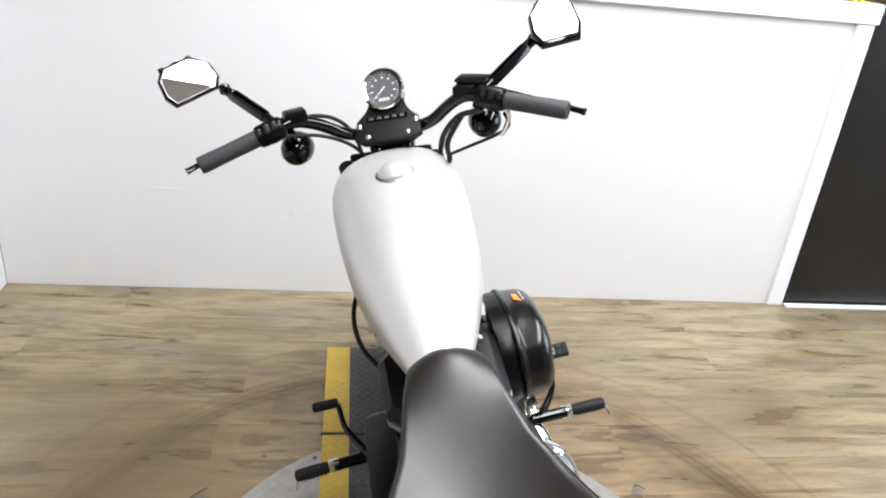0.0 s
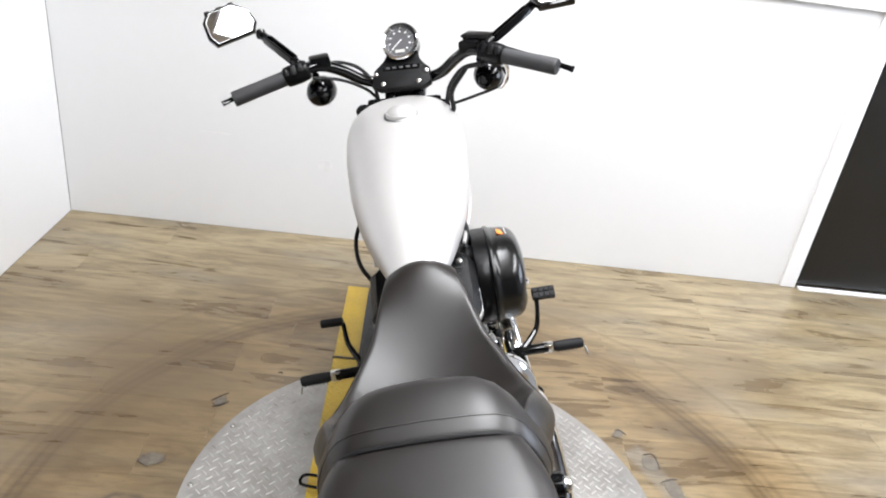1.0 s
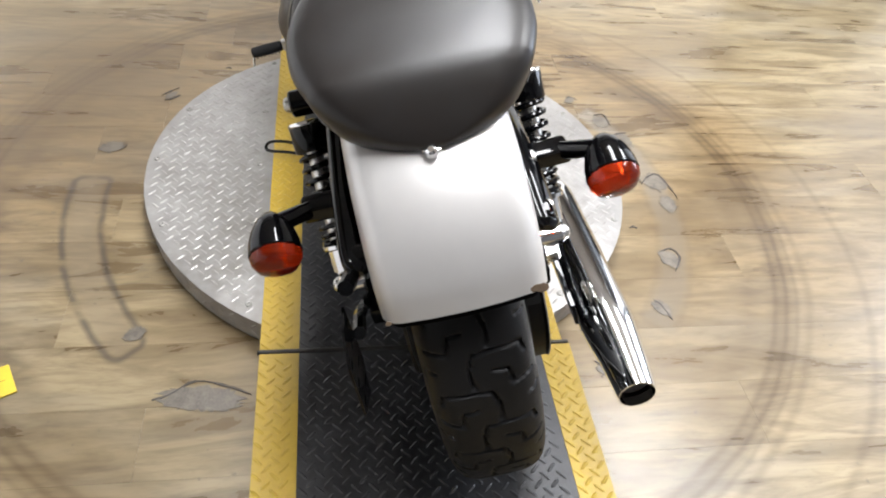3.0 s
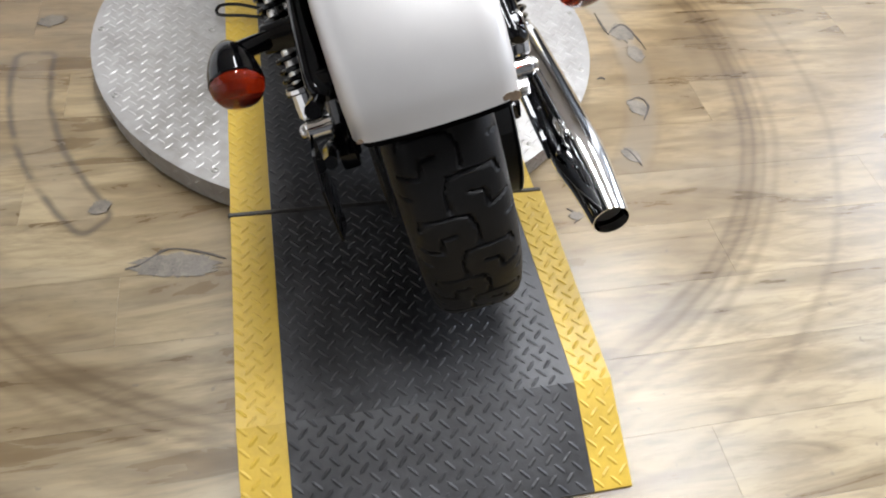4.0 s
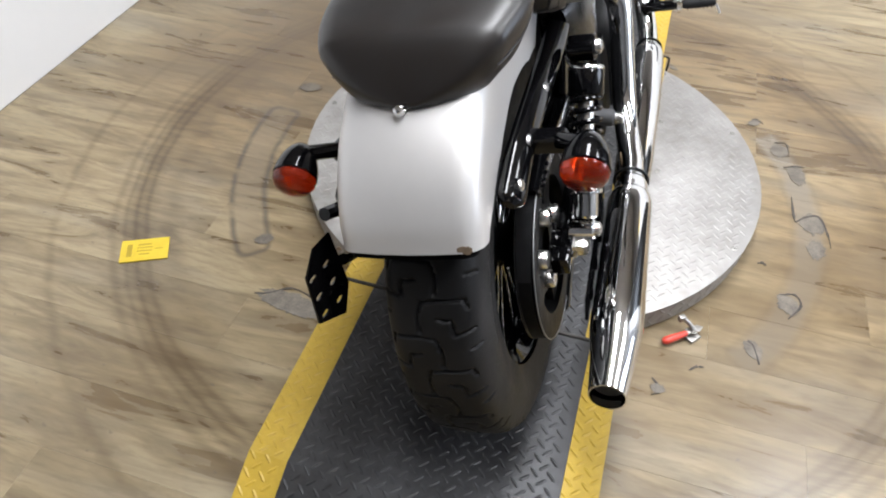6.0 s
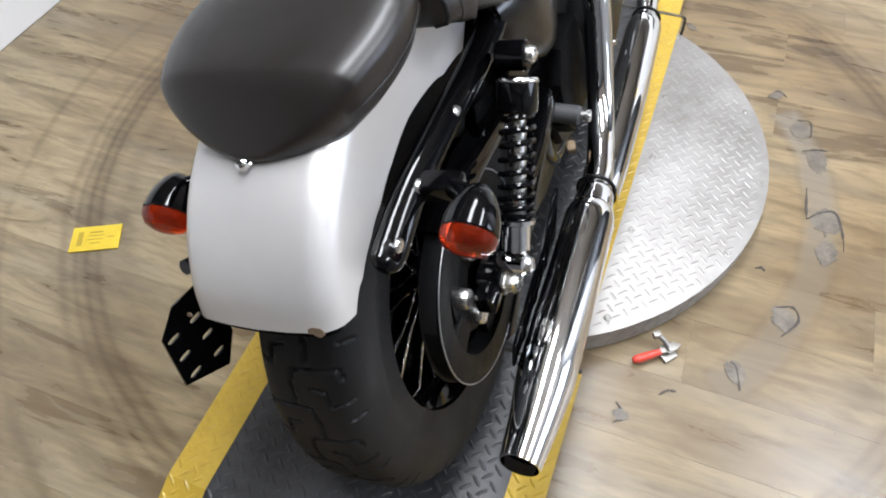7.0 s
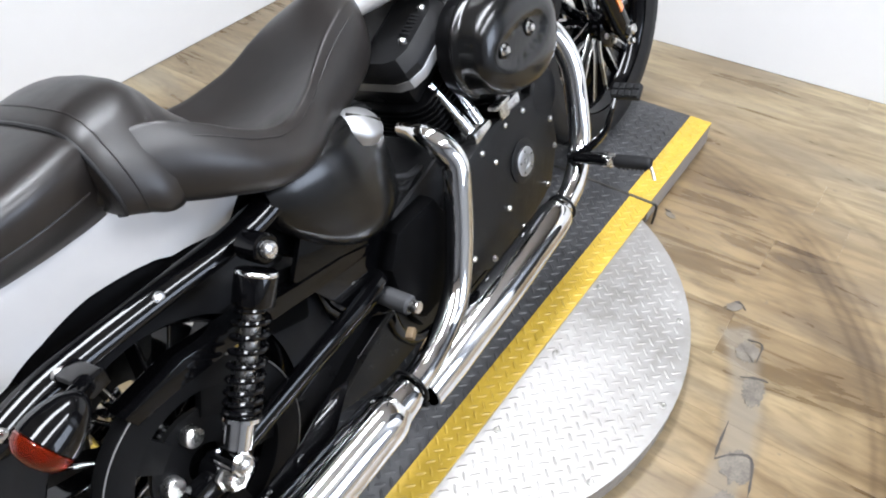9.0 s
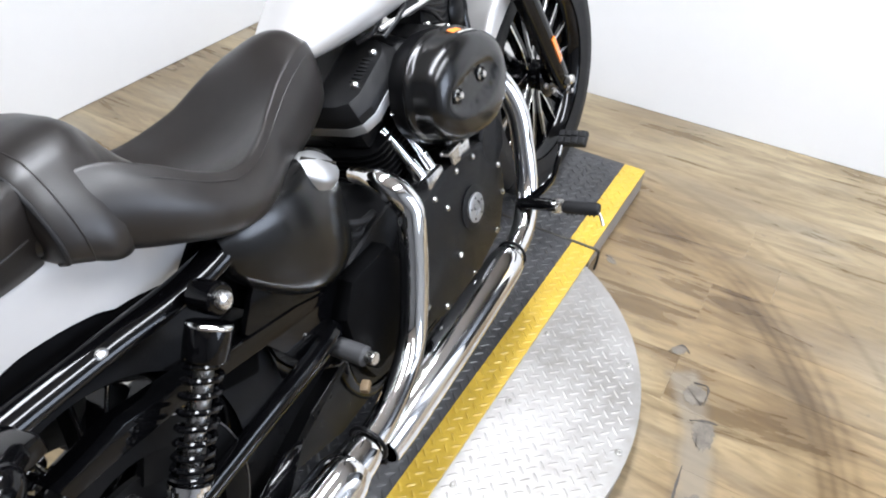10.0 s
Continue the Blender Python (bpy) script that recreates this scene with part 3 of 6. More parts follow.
def torn(points, width=0.0042):
    """A dark torn edge of vinyl along a line on the floor."""
    line = spline([(x, y, 0) for x, y in points], 4)
    rng = random.Random(int(points[0][0] * 1000))
    rings = []
    for k, p in enumerate(line):
        t = (line[min(k + 1, len(line) - 1)] - line[max(k - 1, 0)]).normalized()
        n = Vector((-t.y, t.x, 0)) * width * (0.25 + rng.random()) * (0.4 + math.sin(math.pi * (k + 0.6) / (len(line) + 0.2)))
        rings.append([p - n * 0.5 + Vector((0, 0, 0.0003)), p + n * 0.5 + Vector((0, 0, 0.0003)), p + n * 0.5 + Vector((0, 0, 0.0022)), p - n * 0.5 + Vector((0, 0, 0.0018))])
    ob = finish("torn_edge", skin(rings), TORN, angle=0)
    return tagged(ob, "dark torn edge of a vinyl floor plank", "floor damage", "torn floor edges", "structure")


def worn(cx, cy, a, b, turn=0, seed=1):
    """A worn-through grey place in the vinyl, with an uneven outline."""
    rng = random.Random(seed)
    outline = [(x * (1 + rng.uniform(-0.2, 0.2)), y * (1 + rng.uniform(-0.2, 0.2))) for x, y in oval(a * 0.95, b * 0.95, 54, 2.0)]
    ob = finish("worn_patch", prism(outline, 0.0006, pose(cx, cy, 0.0006 + 0.00012 * seed, 0, 0, turn)), PATCH, angle=0)
    return tagged(ob, "grey worn-through patch in the vinyl floor", "floor damage", "worn floor patches", "structure")


for line in ([(0.567, 0.411), (0.591, 0.449), (0.614, 0.431)], [(0.647, 0.348), (0.68, 0.349), (0.684, 0.293)], [(0.668, 0.236), (0.70, 0.252), (0.724, 0.255)], [(0.687, 0.113), (0.69, 0.05), (0.694, 0.012)],
             [(0.694, 0.012), (0.72, 0.04), (0.754, 0.052), (0.773, -0.013), (0.777, -0.06)], [(0.651, -0.261), (0.685, -0.249), (0.698, -0.281), (0.669, -0.329)], [(0.579, -0.425), (0.592, -0.434), (0.605, -0.482)],
             [(0.386, -0.589), (0.408, -0.612), (0.39, -0.631)], [(-0.517, -0.639), (-0.486, -0.629), (-0.44, -0.599), (-0.375, -0.615), (-0.332, -0.636)], [(-0.651, 0.417), (-0.63, 0.44), (-0.609, 0.458)],
             [(-0.64, 0.392), (-0.62, 0.40), (-0.60, 0.42)], [(-0.485, 0.575), (-0.475, 0.58), (-0.468, 0.572)], [(0.307, 0.672), (0.325, 0.668), (0.34, 0.65)], [(0.46, -0.545), (0.475, -0.53), (0.49, -0.527)], [(0.60, -0.17), (0.612, -0.165), (0.62, -0.172)]):
    torn(line)
for cx, cy, a, b, turn, seed in ((0.704, 0.215, 0.024, 0.045, 8, 1), (0.660, 0.312, 0.026, 0.032, 0, 2), (0.737, 0.018, 0.032, 0.040, 0, 3), (0.742, -0.075, 0.024, 0.036, -6, 4), (0.668, -0.285, 0.024, 0.032, 20, 5), (0.592, -0.445, 0.020, 0.028, 30, 6),
                                 (-0.422, -0.640, 0.085, 0.030, -6, 7), (-0.740, 0.165, 0.034, 0.024, 20, 8), (-0.625, 0.418, 0.024, 0.012, 50, 9), (0.33, 0.655, 0.018, 0.010, -30, 10), (0.40, -0.612, 0.016, 0.012, 0, 11), (-0.575, -0.475, 0.024, 0.018, 40, 12), (0.588, 0.428, 0.022, 0.013, 40, 13)):
    worn(cx, cy, a, b, turn, seed)

# ---- things on the ledge ----
LZ = 1.278
def ledge_box(x, y, sx, sy, sz, mat, label, turn=0):
    ob = thing("box", pose(x, y, LZ, 0, 0, turn), label, "box")
    part("carton", rbox(sx, sy, sz, 0.003, Matrix.Translation((0, 0, sz / 2))), mat, ob)
    part("label", rbox(sx * 0.6, 0.0015, sz * 0.4, 0, Matrix.Translation((0, -sy / 2 - 0.001, sz * 0.55))), PAPER, ob, "pale printed label")
    return ob


ledge_box(0.92, 1.66, 0.16, 0.10, 0.035, BOX_BROWN, "flat brown box on the white ledge")
ledge_box(1.14, 1.67, 0.13, 0.09, 0.13, BOX_BLUE, "dark blue printed carton on the ledge", 6)
can = thing("spray_can", pose(1.25, 1.65, LZ), "grey spray can standing on the ledge", "can")
part("can_body", lathe([(0.03, 0), (0.032, 0.004), (0.032, 0.15), (0.026, 0.165), (0.012, 0.168)], 20), BOX_GREY, can)
part("can_cap", lathe([(0.024, 0.165), (0.024, 0.19), (0.02, 0.195)], 20), PLASTIC, can)
bottle = thing("bottle", pose(1.34, 1.66, LZ), "brown plastic bottle with a label on the ledge", "bottle")
part("bottle_body", lathe([(0.045, 0), (0.048, 0.005), (0.048, 0.12), (0.03, 0.15), (0.014, 0.16), (0.014, 0.18)], 24), BOX_BROWN, bottle)
part("label", lathe([(0.0485, 0.03), (0.0487, 0.031), (0.0487, 0.1), (0.0485, 0.101)], 24, None, False), PAPER, bottle, "pale paper label")
fold = bmesh.new()
bmesh.ops.create_grid(fold, x_segments=26, y_segments=22, size=0.5)
for v in fold.verts:
    r = math.hypot(v.co.x, v.co.y) * 2
    z = max(0.0, 1 - r * r) * 0.13 + 0.03 * noise.noise((v.co.x * 6, v.co.y * 6, 1.7)) + 0.014 * math.sin(v.co.x * 26 + 3 * noise.noise((v.co.x * 4, v.co.y * 4, 0)))
    v.co = Vector((v.co.x * 0.27, v.co.y * 0.20, max(0.004, z)))
bmesh.ops.solidify(fold, geom=fold.faces[:], thickness=0.003)
cloth = finish("cleaning_cloth", fold, YELLOW_CLOTH, angle=60)
cloth.matrix_world = pose(1.50, 1.655, LZ, 0, 0, 8)
tagged(cloth, "crumpled yellow cleaning cloth heaped on the ledge", "cloth")
rag = finish("cleaning_cloth", rbox(0.06, 0.05, 0.03, 0.012, Matrix.Translation((0, 0, 0.016)), 3), YELLOW_CLOTH, angle=60)
rag.matrix_world = pose(1.03, 1.60, LZ, 0, 0, 30)
tagged(rag, "small folded yellow cloth on the ledge", "cloth")

# ---- the motorcycle: x right, y ahead, z up from under the rear axle ----
BIKE = Matrix.Translation((0.108, -0.675, RT)) @ pose(0, 0, 0, 0, 0, 2.7) @ pose(0, 0, 0, 0, -15.0, 0)
bike = thing("motorcycle", BIKE, "silver and black cruiser motorcycle leaning on its side stand", "motorcycle")
AXLE_R, AXLE_F = Vector((0, 0, 0.318)), Vector((0, 1.492, 0.330))
RIGHT, UP, AHEAD = Vector((1, 0, 0)), Vector((0, 0, 1)), Vector((0, 1, 0))


def tyre(radius, bead, half, lines, pitches, seg, rows=78):
    """A tyre round local z with its tread cut in; lines: cuts of one pitch as lists of (across, along)."""
    t = np.linspace(-1, 1, rows)
    across = half * np.sign(t) * np.abs(t) ** 0.9
    base = radius - (radius - bead) * np.abs(t) ** 3.6
    across = np.where(np.abs(t) > 0.86, half * (1 - 0.9 * (np.abs(t) - 0.86)) * np.sign(t), half * np.abs(np.sin(t * math.pi / 2 / 0.92)) * np.sign(t))
    length = 2 * math.pi * radius / pitches
    angle = np.arange(seg) / seg * 2 * math.pi
    A, T = np.meshgrid(angle, np.arange(rows), indexing="ij")
    s = across[T]
    y = (A * radius) % length
    depth = np.full(A.shape, 1.0)
    for line in lines:
        for (x0, y0), (x1, y1) in zip(line, line[1:]):
            for off in (-length, 0, length):
                px, py = s - x0, y - (y0 + off)
                dx, dy = x1 - x0, y1 - y0
                k = np.clip((px * dx + py * dy) / (dx * dx + dy * dy), 0, 1)
                depth = np.minimum(depth, np.clip((np.hypot(px - k * dx, py - k * dy) - 0.0015) / 0.0012, 0, 1))
    r = base[T] - (1 - depth) * 0.0045 * (np.abs(t[T]) < 0.8)
    verts = np.stack((r * np.cos(A), r * np.sin(A), s), -1).reshape(-1, 3)
    faces = []
    for i in range(seg):
        j = (i + 1) % seg
        faces += [(i * rows + k, j * rows + k, j * rows + k + 1, i * rows + k + 1) for k in range(rows - 1)]
    data = bpy.data.meshes.new("tyre")
    data.from_pydata(verts.tolist(), [], faces)
    bm = bmesh.new()
    bm.from_mesh(data)
    bpy.data.meshes.remove(data)
    return bm


TO_U = pose(0, 0, 0, 0, 90, 0)  # local z becomes right
HALF_R = [[(0.056, 0.013), (0.053, 0.000), (0.020, 0.001), (-0.008, 0.004), (-0.015, 0.026), (-0.013, 0.050)], [(0.016, 0.029), (0.034, 0.031), (0.036, 0.054), (0.062, 0.046)], [(0.066, 0.075), (0.055, 0.078)]]
CUTS_R = HALF_R + [[(-x, y + 0.0562) for x, y in line] for line in HALF_R]
CUTS_F = [[(0.045, 0.0), (0.012, 0.02), (0.006, 0.05), (0.03, 0.075)], [(-0.045, 0.05), (-0.012, 0.07), (-0.006, 0.1), (-0.03, 0.125)]]


def wheel(name, axle, radius, bead, half, cuts, pitches, pairs, hub_half, m=None, spoke_u=0.018):
    """A cast wheel: tyre, black rim with bright lips, paired spokes with machined edges, hub."""
    mm = (m or Matrix.Identity(4)) @ Matrix.Translation(axle) @ TO_U
    ob = part(name, lathe([(0.024, -hub_half), (0.040, -hub_half + 0.004), (0.044, -hub_half + 0.02), (0.036, 0), (0.044, hub_half - 0.02), (0.040, hub_half - 0.004), (0.024, hub_half)], 28, mm), GLOSS, bike, "black cast wheel hub")
    part("tyre", tyre(radius, bead, half, cuts, pitches, pitches * 46), RUBBER, ob, "black treaded rubber tyre", 50, mm)
    b = bead
    part("rim", lathe([(b + 0.006, -half * 0.72), (b + 0.008, -half * 0.78), (b - 0.002, -half * 0.78), (b - 0.012, -half * 0.6), (b - 0.022, -half * 0.3), (b - 0.024, 0), (b - 0.022, half * 0.3), (b - 0.012, half * 0.6), (b - 0.002, half * 0.78), (b + 0.008, half * 0.78), (b + 0.006, half * 0.72)], 72, mm, False), GLOSS, ob, "gloss black wheel rim")
    for k in range(pairs):
        for s in (-1, 1):
            mid = 2 * math.pi * k / pairs
            p = [Vector((r * math.cos(mid + s * a), r * math.sin(mid + s * a), 0)) for r, a in ((0.036, 0.36), (0.085, 0.125), (0.120, 0.125), (b - 0.016, 0.150))]
            bars, edges = [], []
            for q0, q1 in zip(p, p[1:]):
                way = (q1 - q0).normalized()
                across = Vector((-way.y, way.x, 0)) * (0.0105 if spoke_u < 0.016 else 0.0048)
                rings = [[q - across + Vector((0, 0, -spoke_u)), q + across + Vector((0, 0, -spoke_u)), q + across * 0.8 + Vector((0, 0, spoke_u)), q - across * 0.8 + Vector((0, 0, spoke_u))] for q in (q0, q1)]
                bars.append(skin(rings))
                for z in (spoke_u, -spoke_u):
                    for mid_a, wide in (((s * 0.70, 0.28),) if spoke_u < 0.016 else ((0.0, 0.34),)):
                        rings = [[q + across * (mid_a - wide) + Vector((0, 0, z)), q + across * (mid_a + wide) + Vector((0, 0, z)), q + across * (mid_a + wide * 0.8) + Vector((0, 0, z * 1.06)), q + across * (mid_a - wide * 0.8) + Vector((0, 0, z * 1.06))] for q in (q0, q1)]
                        edges.append(skin(rings))
            part("spoke", join(*bars), GLOSS, ob, "", 35, mm)
            part("spoke_edge", join(*edges), MACHINED, ob, "bright machined spoke edge", 35, mm)
    return ob, mm


rear_wheel, RW = wheel("rear_wheel", AXLE_R, 0.322, 0.206, 0.075, CUTS_R, 18, 9, 0.075)

# belt pulley, belt and guards on the right
ring = [(0.116, 0.0), (0.156, 0.0), (0.162, 0.003), (0.159, 0.006), (0.159, 0.026), (0.162, 0.030), (0.154, 0.032), (0.118, 0.030)]
part("pulley", lathe([(r, h + 0.082) for r, h in ring] + [(0.116, 0.082)], 72, RW.copy(), False), PULLEY, rear_wheel, "dark grey belt pulley")
part("pulley_lip", tube([RW @ Vector((0.161 * math.cos(a), 0.161 * math.sin(a), 0.1135)) for a in np.linspace(0, 2 * math.pi, 72, endpoint=False)], 0.0011, 6, 1, True), BAND, rear_wheel, "worn bright pulley lip")
part("pulley_hub", lathe([(0.03, 0.082), (0.082, 0.084), (0.085, 0.098), (0.03, 0.100)], 36, RW.copy(), False), PULLEY, rear_wheel)
for k in range(5):
    part("pulley_spoke", prism([(0.07, -0.020), (0.122, -0.026), (0.122, 0.026), (0.07, 0.020)], 0.014, RW @ pose(0, 0, 0.096, 0, 0, 72 * k), 0.002), PULLEY, rear_wheel)
for k in range(5):
    a = 2 * math.pi * (k + 0.5) / 5
    part("pulley_bolt", lathe([(0.0155, 0.098), (0.0155, 0.112), (0.0135, 0.115), (0.004, 0.115)], 16, RW @ Matrix.Translation((0.060 * math.cos(a), 0.060 * math.sin(a), 0))), STEEL, rear_wheel, "bright bolt head")
part("axle_nut", join(lathe([(0.024, 0.148), (0.024, 0.153), (0.0195, 0.154), (0.0195, 0.168), (0.0165, 0.172), (0.0095, 0.172), (0.0095, 0.164)], 6, RW.copy())), STEEL, rear_wheel, "bright axle nut")
part("axle_washer", lathe([(0.024, 0.112), (0.024, 0.146), (0.021, 0.149)], 24, RW.copy()), GLOSS, rear_wheel)
BELT_U, SPR = 0.098, Vector((0, 0.50, 0.335))
belt_line = []
for k in range(25):
    a = radians(-92 - 180 * k / 24 + 3)
    belt_line.append(Vector((BELT_U, 0.157 * math.cos(a), AXLE_R.z + 0.157 * math.sin(a))))
for k in range(13):
    a = radians(88 - 176 * k / 12)
    belt_line.append(Vector((BELT_U, SPR.y + 0.055 * math.cos(a), SPR.z + 0.055 * math.sin(a))))
rings = [[p + Vector((-0.013, 0, 0)), p + Vector((0.013, 0, 0)), p + Vector((0.013, 0, 0.006 if p.z > 0.33 else -0.006)), p + Vector((-0.013, 0, 0.006 if p.z > 0.33 else -0.006))] for p in belt_line]
part("drive_belt", skin(rings + [rings[0]], True, False), RUBBER, bike, "black toothed drive belt")
part("upper_belt_guard", prism([(-0.06, 0.485), (0.04, 0.493), (0.16, 0.470), (0.34, 0.432), (0.40, 0.415), (0.40, 0.398), (0.30, 0.414), (0.12, 0.450), (0.0, 0.466), (-0.05, 0.462)], 0.044, side(0.10), 0.003), GLOSS, bike, "gloss black upper belt guard")
part("lower_belt_guard", prism([(0.0, 0.150), (0.02, 0.135), (0.30, 0.235), (0.40, 0.262), (0.40, 0.275), (0.29, 0.25), (0.02, 0.158)], 0.032, side(0.102), 0.003), SATIN, bike, "black lower belt guard")
# brake on the left
part("brake_rotor", lathe([(0.07, -0.094), (0.145, -0.094), (0.145, -0.089), (0.07, -0.089), (0.07, -0.094)], 48, RW.copy(), False), DARK_STEEL, rear_wheel, "dark steel brake disc")
part("brake_caliper", rbox(0.05, 0.11, 0.06, 0.012, pose(-0.105, 0.10, 0.37, 35, 0, 0), 3), SATIN, bike)

# swing arm
for s in (-1, 1):
    part("swing_arm", tube([(s * 0.128, -0.035, 0.312), (s * 0.130, 0.02, 0.318), (s * 0.132, 0.18, 0.332), (s * 0.125, 0.34, 0.336), (s * 0.10, 0.44, 0.335)], [0.021, 0.023, 0.023, 0.026, 0.03], 12, 5, flat=0.7), GLOSS, bike, "gloss black swing arm")
    part("axle_adjuster", rbox(0.03, 0.05, 0.034, 0.006, Matrix.Translation((s * 0.131, -0.028, 0.315))), GLOSS, bike)

# ---- rear fender, struts, tail ----
def fender(path, half, drop, thick=0.0025, corner=0.03):
    """A sheet fender swept along (ahead, up) points with rounded shoulders; half and drop run along the path."""
    line = spline([(0, y, z) for y, z in path], 6)
    n = len(line)
    rings = []
    for k, p in enumerate(line):
        t = (line[min(k + 1, n - 1)] - line[max(k - 1, 0)]).normalized()
        out = Vector((0, -t.z, t.y))
        if out.z < 0 and k == 0:
            out = -out
        f = k / (n - 1) * (len(path) - 1)
        h, d = float(np.interp(f, range(len(path)), half)), float(np.interp(f, range(len(path)), drop))
        c = min(corner, d, h)
        prof = [(-h, -d)] + [(-h, -c - (d - c) * (1 - j / 3)) for j in range(1, 3)]
        prof += [(-h + c * (1 - math.cos(a)), -c + c * math.sin(a)) for a in np.linspace(0, math.pi / 2, 6)]
        prof += [(-h * 0.4, 0.004), (0, 0.006), (h * 0.4, 0.004)]
        prof += [(x * -1, y) for x, y in prof[::-1][3:]]
        rings.append([p + Vector((x, 0, 0)) + out * y for x, y in prof])
    bm = skin(rings, False, False)
    bmesh.ops.recalc_face_normals(bm, faces=bm.faces)
    bmesh.ops.solidify(bm, geom=bm.faces[:], thickness=thick)
    return bm


F_PATH = [(-0.285, 0.572), (-0.268, 0.610), (-0.235, 0.655), (-0.185, 0.697), (-0.11, 0.732), (-0.01, 0.750), (0.10, 0.742), (0.165, 0.718), (0.222, 0.682), (0.268, 0.636), (0.300, 0.585)]
rear_fender = part("rear_fender", fender(F_PATH, [0.097, 0.098, 0.098, 0.098, 0.097, 0.096, 0.096, 0.095, 0.092, 0.087, 0.082], [0.046, 0.070, 0.092, 0.109, 0.118, 0.120, 0.126, 0.126, 0.110, 0.09, 0.07], corner=0.032), SILVER, bike, "silver painted rear fender with a chipped lip")
for cx, cw, a, b, seed in ((0.082, 0.583, 0.012, 0.0055, 3), (-0.088, 0.583, 0.005, 0.0028, 8)):
    rng = random.Random(seed)
    ragged = [(x * rng.uniform(0.6, 1.15), y * rng.uniform(0.6, 1.15)) for x, y in oval(a, b, 18, 2.0)]
    part("paint_chip", prism(ragged, 0.0012, pose(cx, -0.2885, cw, 64, 0, 0)), RUST, rear_fender, "brown chip in the paint")
part("seat_bracket", join(prism([(-0.010, -0.012), (0.010, -0.012), (0.010, 0.0), (0.006, 0.016), (-0.006, 0.016), (-0.010, 0.0)], 0.003, pose(0.0, -0.168, 0.7175, 28, 0, 0), 0.001), dome((0, -0.180, 0.7125), (0, -0.42, 0.9), 0.0075, 0.009)), CHROME, bike, "chrome seat fixing nut")
part("fender_lining", fender([(y + 0.004, z - 0.012) for y, z in F_PATH[:8]], [0.088] * 8, [0.03] * 8, 0.002, 0.02), UNDER, bike)

for s in (-1, 1):
    strut = part("fender_strut", tube([(s * 0.117, v, w) for v, w in ((-0.196, 0.574), (-0.186, 0.575), (-0.165, 0.577), (-0.085, 0.590), (0.053, 0.588), (0.17, 0.582), (0.25, 0.588), (0.315, 0.612))], [0.005, 0.0110, 0.0125, 0.0118, 0.0118, 0.0120, 0.013, 0.014], 20, 5, flat=1.75), GLOSS, bike, "gloss black fender strut")
    for v, w in ((0.053, 0.586), (-0.085, 0.591), (-0.165, 0.578)):
        part("strut_bolt", dome((s * 0.125, v, w), (s, 0, 0), 0.011, 0.007), STEEL, strut, "bright round bolt head")
    part("strut_boss", rod((s * 0.1, -0.17, 0.572), (s * 0.128, -0.17, 0.572), 0.02, 18, 0.005), GLOSS, strut)
    # black sheet added to darken the space between fender, strut and shock
    part("inner_filler", prism([(-0.12, 0.60), (0.02, 0.66), (0.25, 0.66), (0.42, 0.62), (0.44, 0.40), (0.36, 0.36), (0.30, 0.45), (0.20, 0.56), (0.05, 0.575), (-0.1, 0.57)], 0.006, side(s * 0.084), 0.002), UNDER, bike, "black filler panel, added for the dark space inside the frame")

    # turn signals
    stalk = part("signal_stalk", join(rbox(0.055, 0.034, 0.026, 0.008, pose(s * 0.150, -0.075, 0.585, 0, s * 4, s * 6), 3), rod((s * 0.165, -0.078, 0.587), (s * 0.205, -0.112, 0.606), 0.012, 14, 0.003)), GLOSS, bike, "gloss black signal stalk")
    lamp_m = along((s * 0.212, -0.091, 0.613), (s * 0.209, -0.176, 0.583)) @ Matrix.Diagonal((0.92, 0.92, 0.94, 1.0))
    lamp_body = part("turn_signal", lathe([(0.003, 0.006), (0.012, 0.009), (0.022, 0.020), (0.030, 0.036), (0.0345, 0.052), (0.036, 0.066), (0.034, 0.068), (0.032, 0.066)], 32, lamp_m.copy()), GLOSS, bike, "gloss black bullet turn signal")
    part("lens", lathe([(0.002, 0.0665), (0.0330, 0.0665), (0.0352, 0.070), (0.0335, 0.078), (0.027, 0.087), (0.015, 0.092), (0.003, 0.094)], 32, lamp_m.copy()), LENS, lamp_body, "orange-red domed signal lens")
    part("lamp_bowl", lathe([(0.033, 0.0655), (0.030, 0.062), (0.020, 0.056), (0.004, 0.053)], 24, lamp_m.copy(), False), MACHINED, lamp_body, "bright bowl behind the lens")

    # shock absorbers
    hi, lo = Vector((s * 0.172, 0.182, 0.580)), Vector((s * 0.168, 0.010, 0.343))
    axis = (lo - hi).normalized()
    shock = part("shock_absorber", lathe([(0.012, 0.03), (0.012, 0.26)], 16, along(hi, lo)), STEEL, bike, "steel damper rod")
    part("upper_cover", lathe([(0.016, 0.028), (0.0275, 0.030), (0.029, 0.034), (0.029, 0.074), (0.027, 0.077), (0.018, 0.077)], 32, along(hi, lo)), GLOSS, shock, "gloss black shock cover")
    part("cover_ring", lathe([(0.0275, 0.0295), (0.0285, 0.0302), (0.0298, 0.033), (0.0298, 0.035), (0.0292, 0.036)], 32, along(hi, lo), False), CHROME, shock, "bright ring on the shock cover")
    coil = [hi + axis * (0.079 + 0.153 * k / 96) + (along(hi, lo).to_3x3() @ Vector((math.cos(k * 2 * math.pi * 9.5 / 96), math.sin(k * 2 * math.pi * 9.5 / 96), 0))) * 0.0232 for k in range(97)]
    warp = []
    for k, p in enumerate(coil):
        d = (p - hi).dot(axis)
        f = (d - 0.079) / 0.153
        warp.append(p + axis * 0.153 * (0.16 * math.sin(math.pi * f) * f))
    part("spring", tube(warp, 0.0043, 8, 1), GLOSS, shock, "gloss black coil spring")
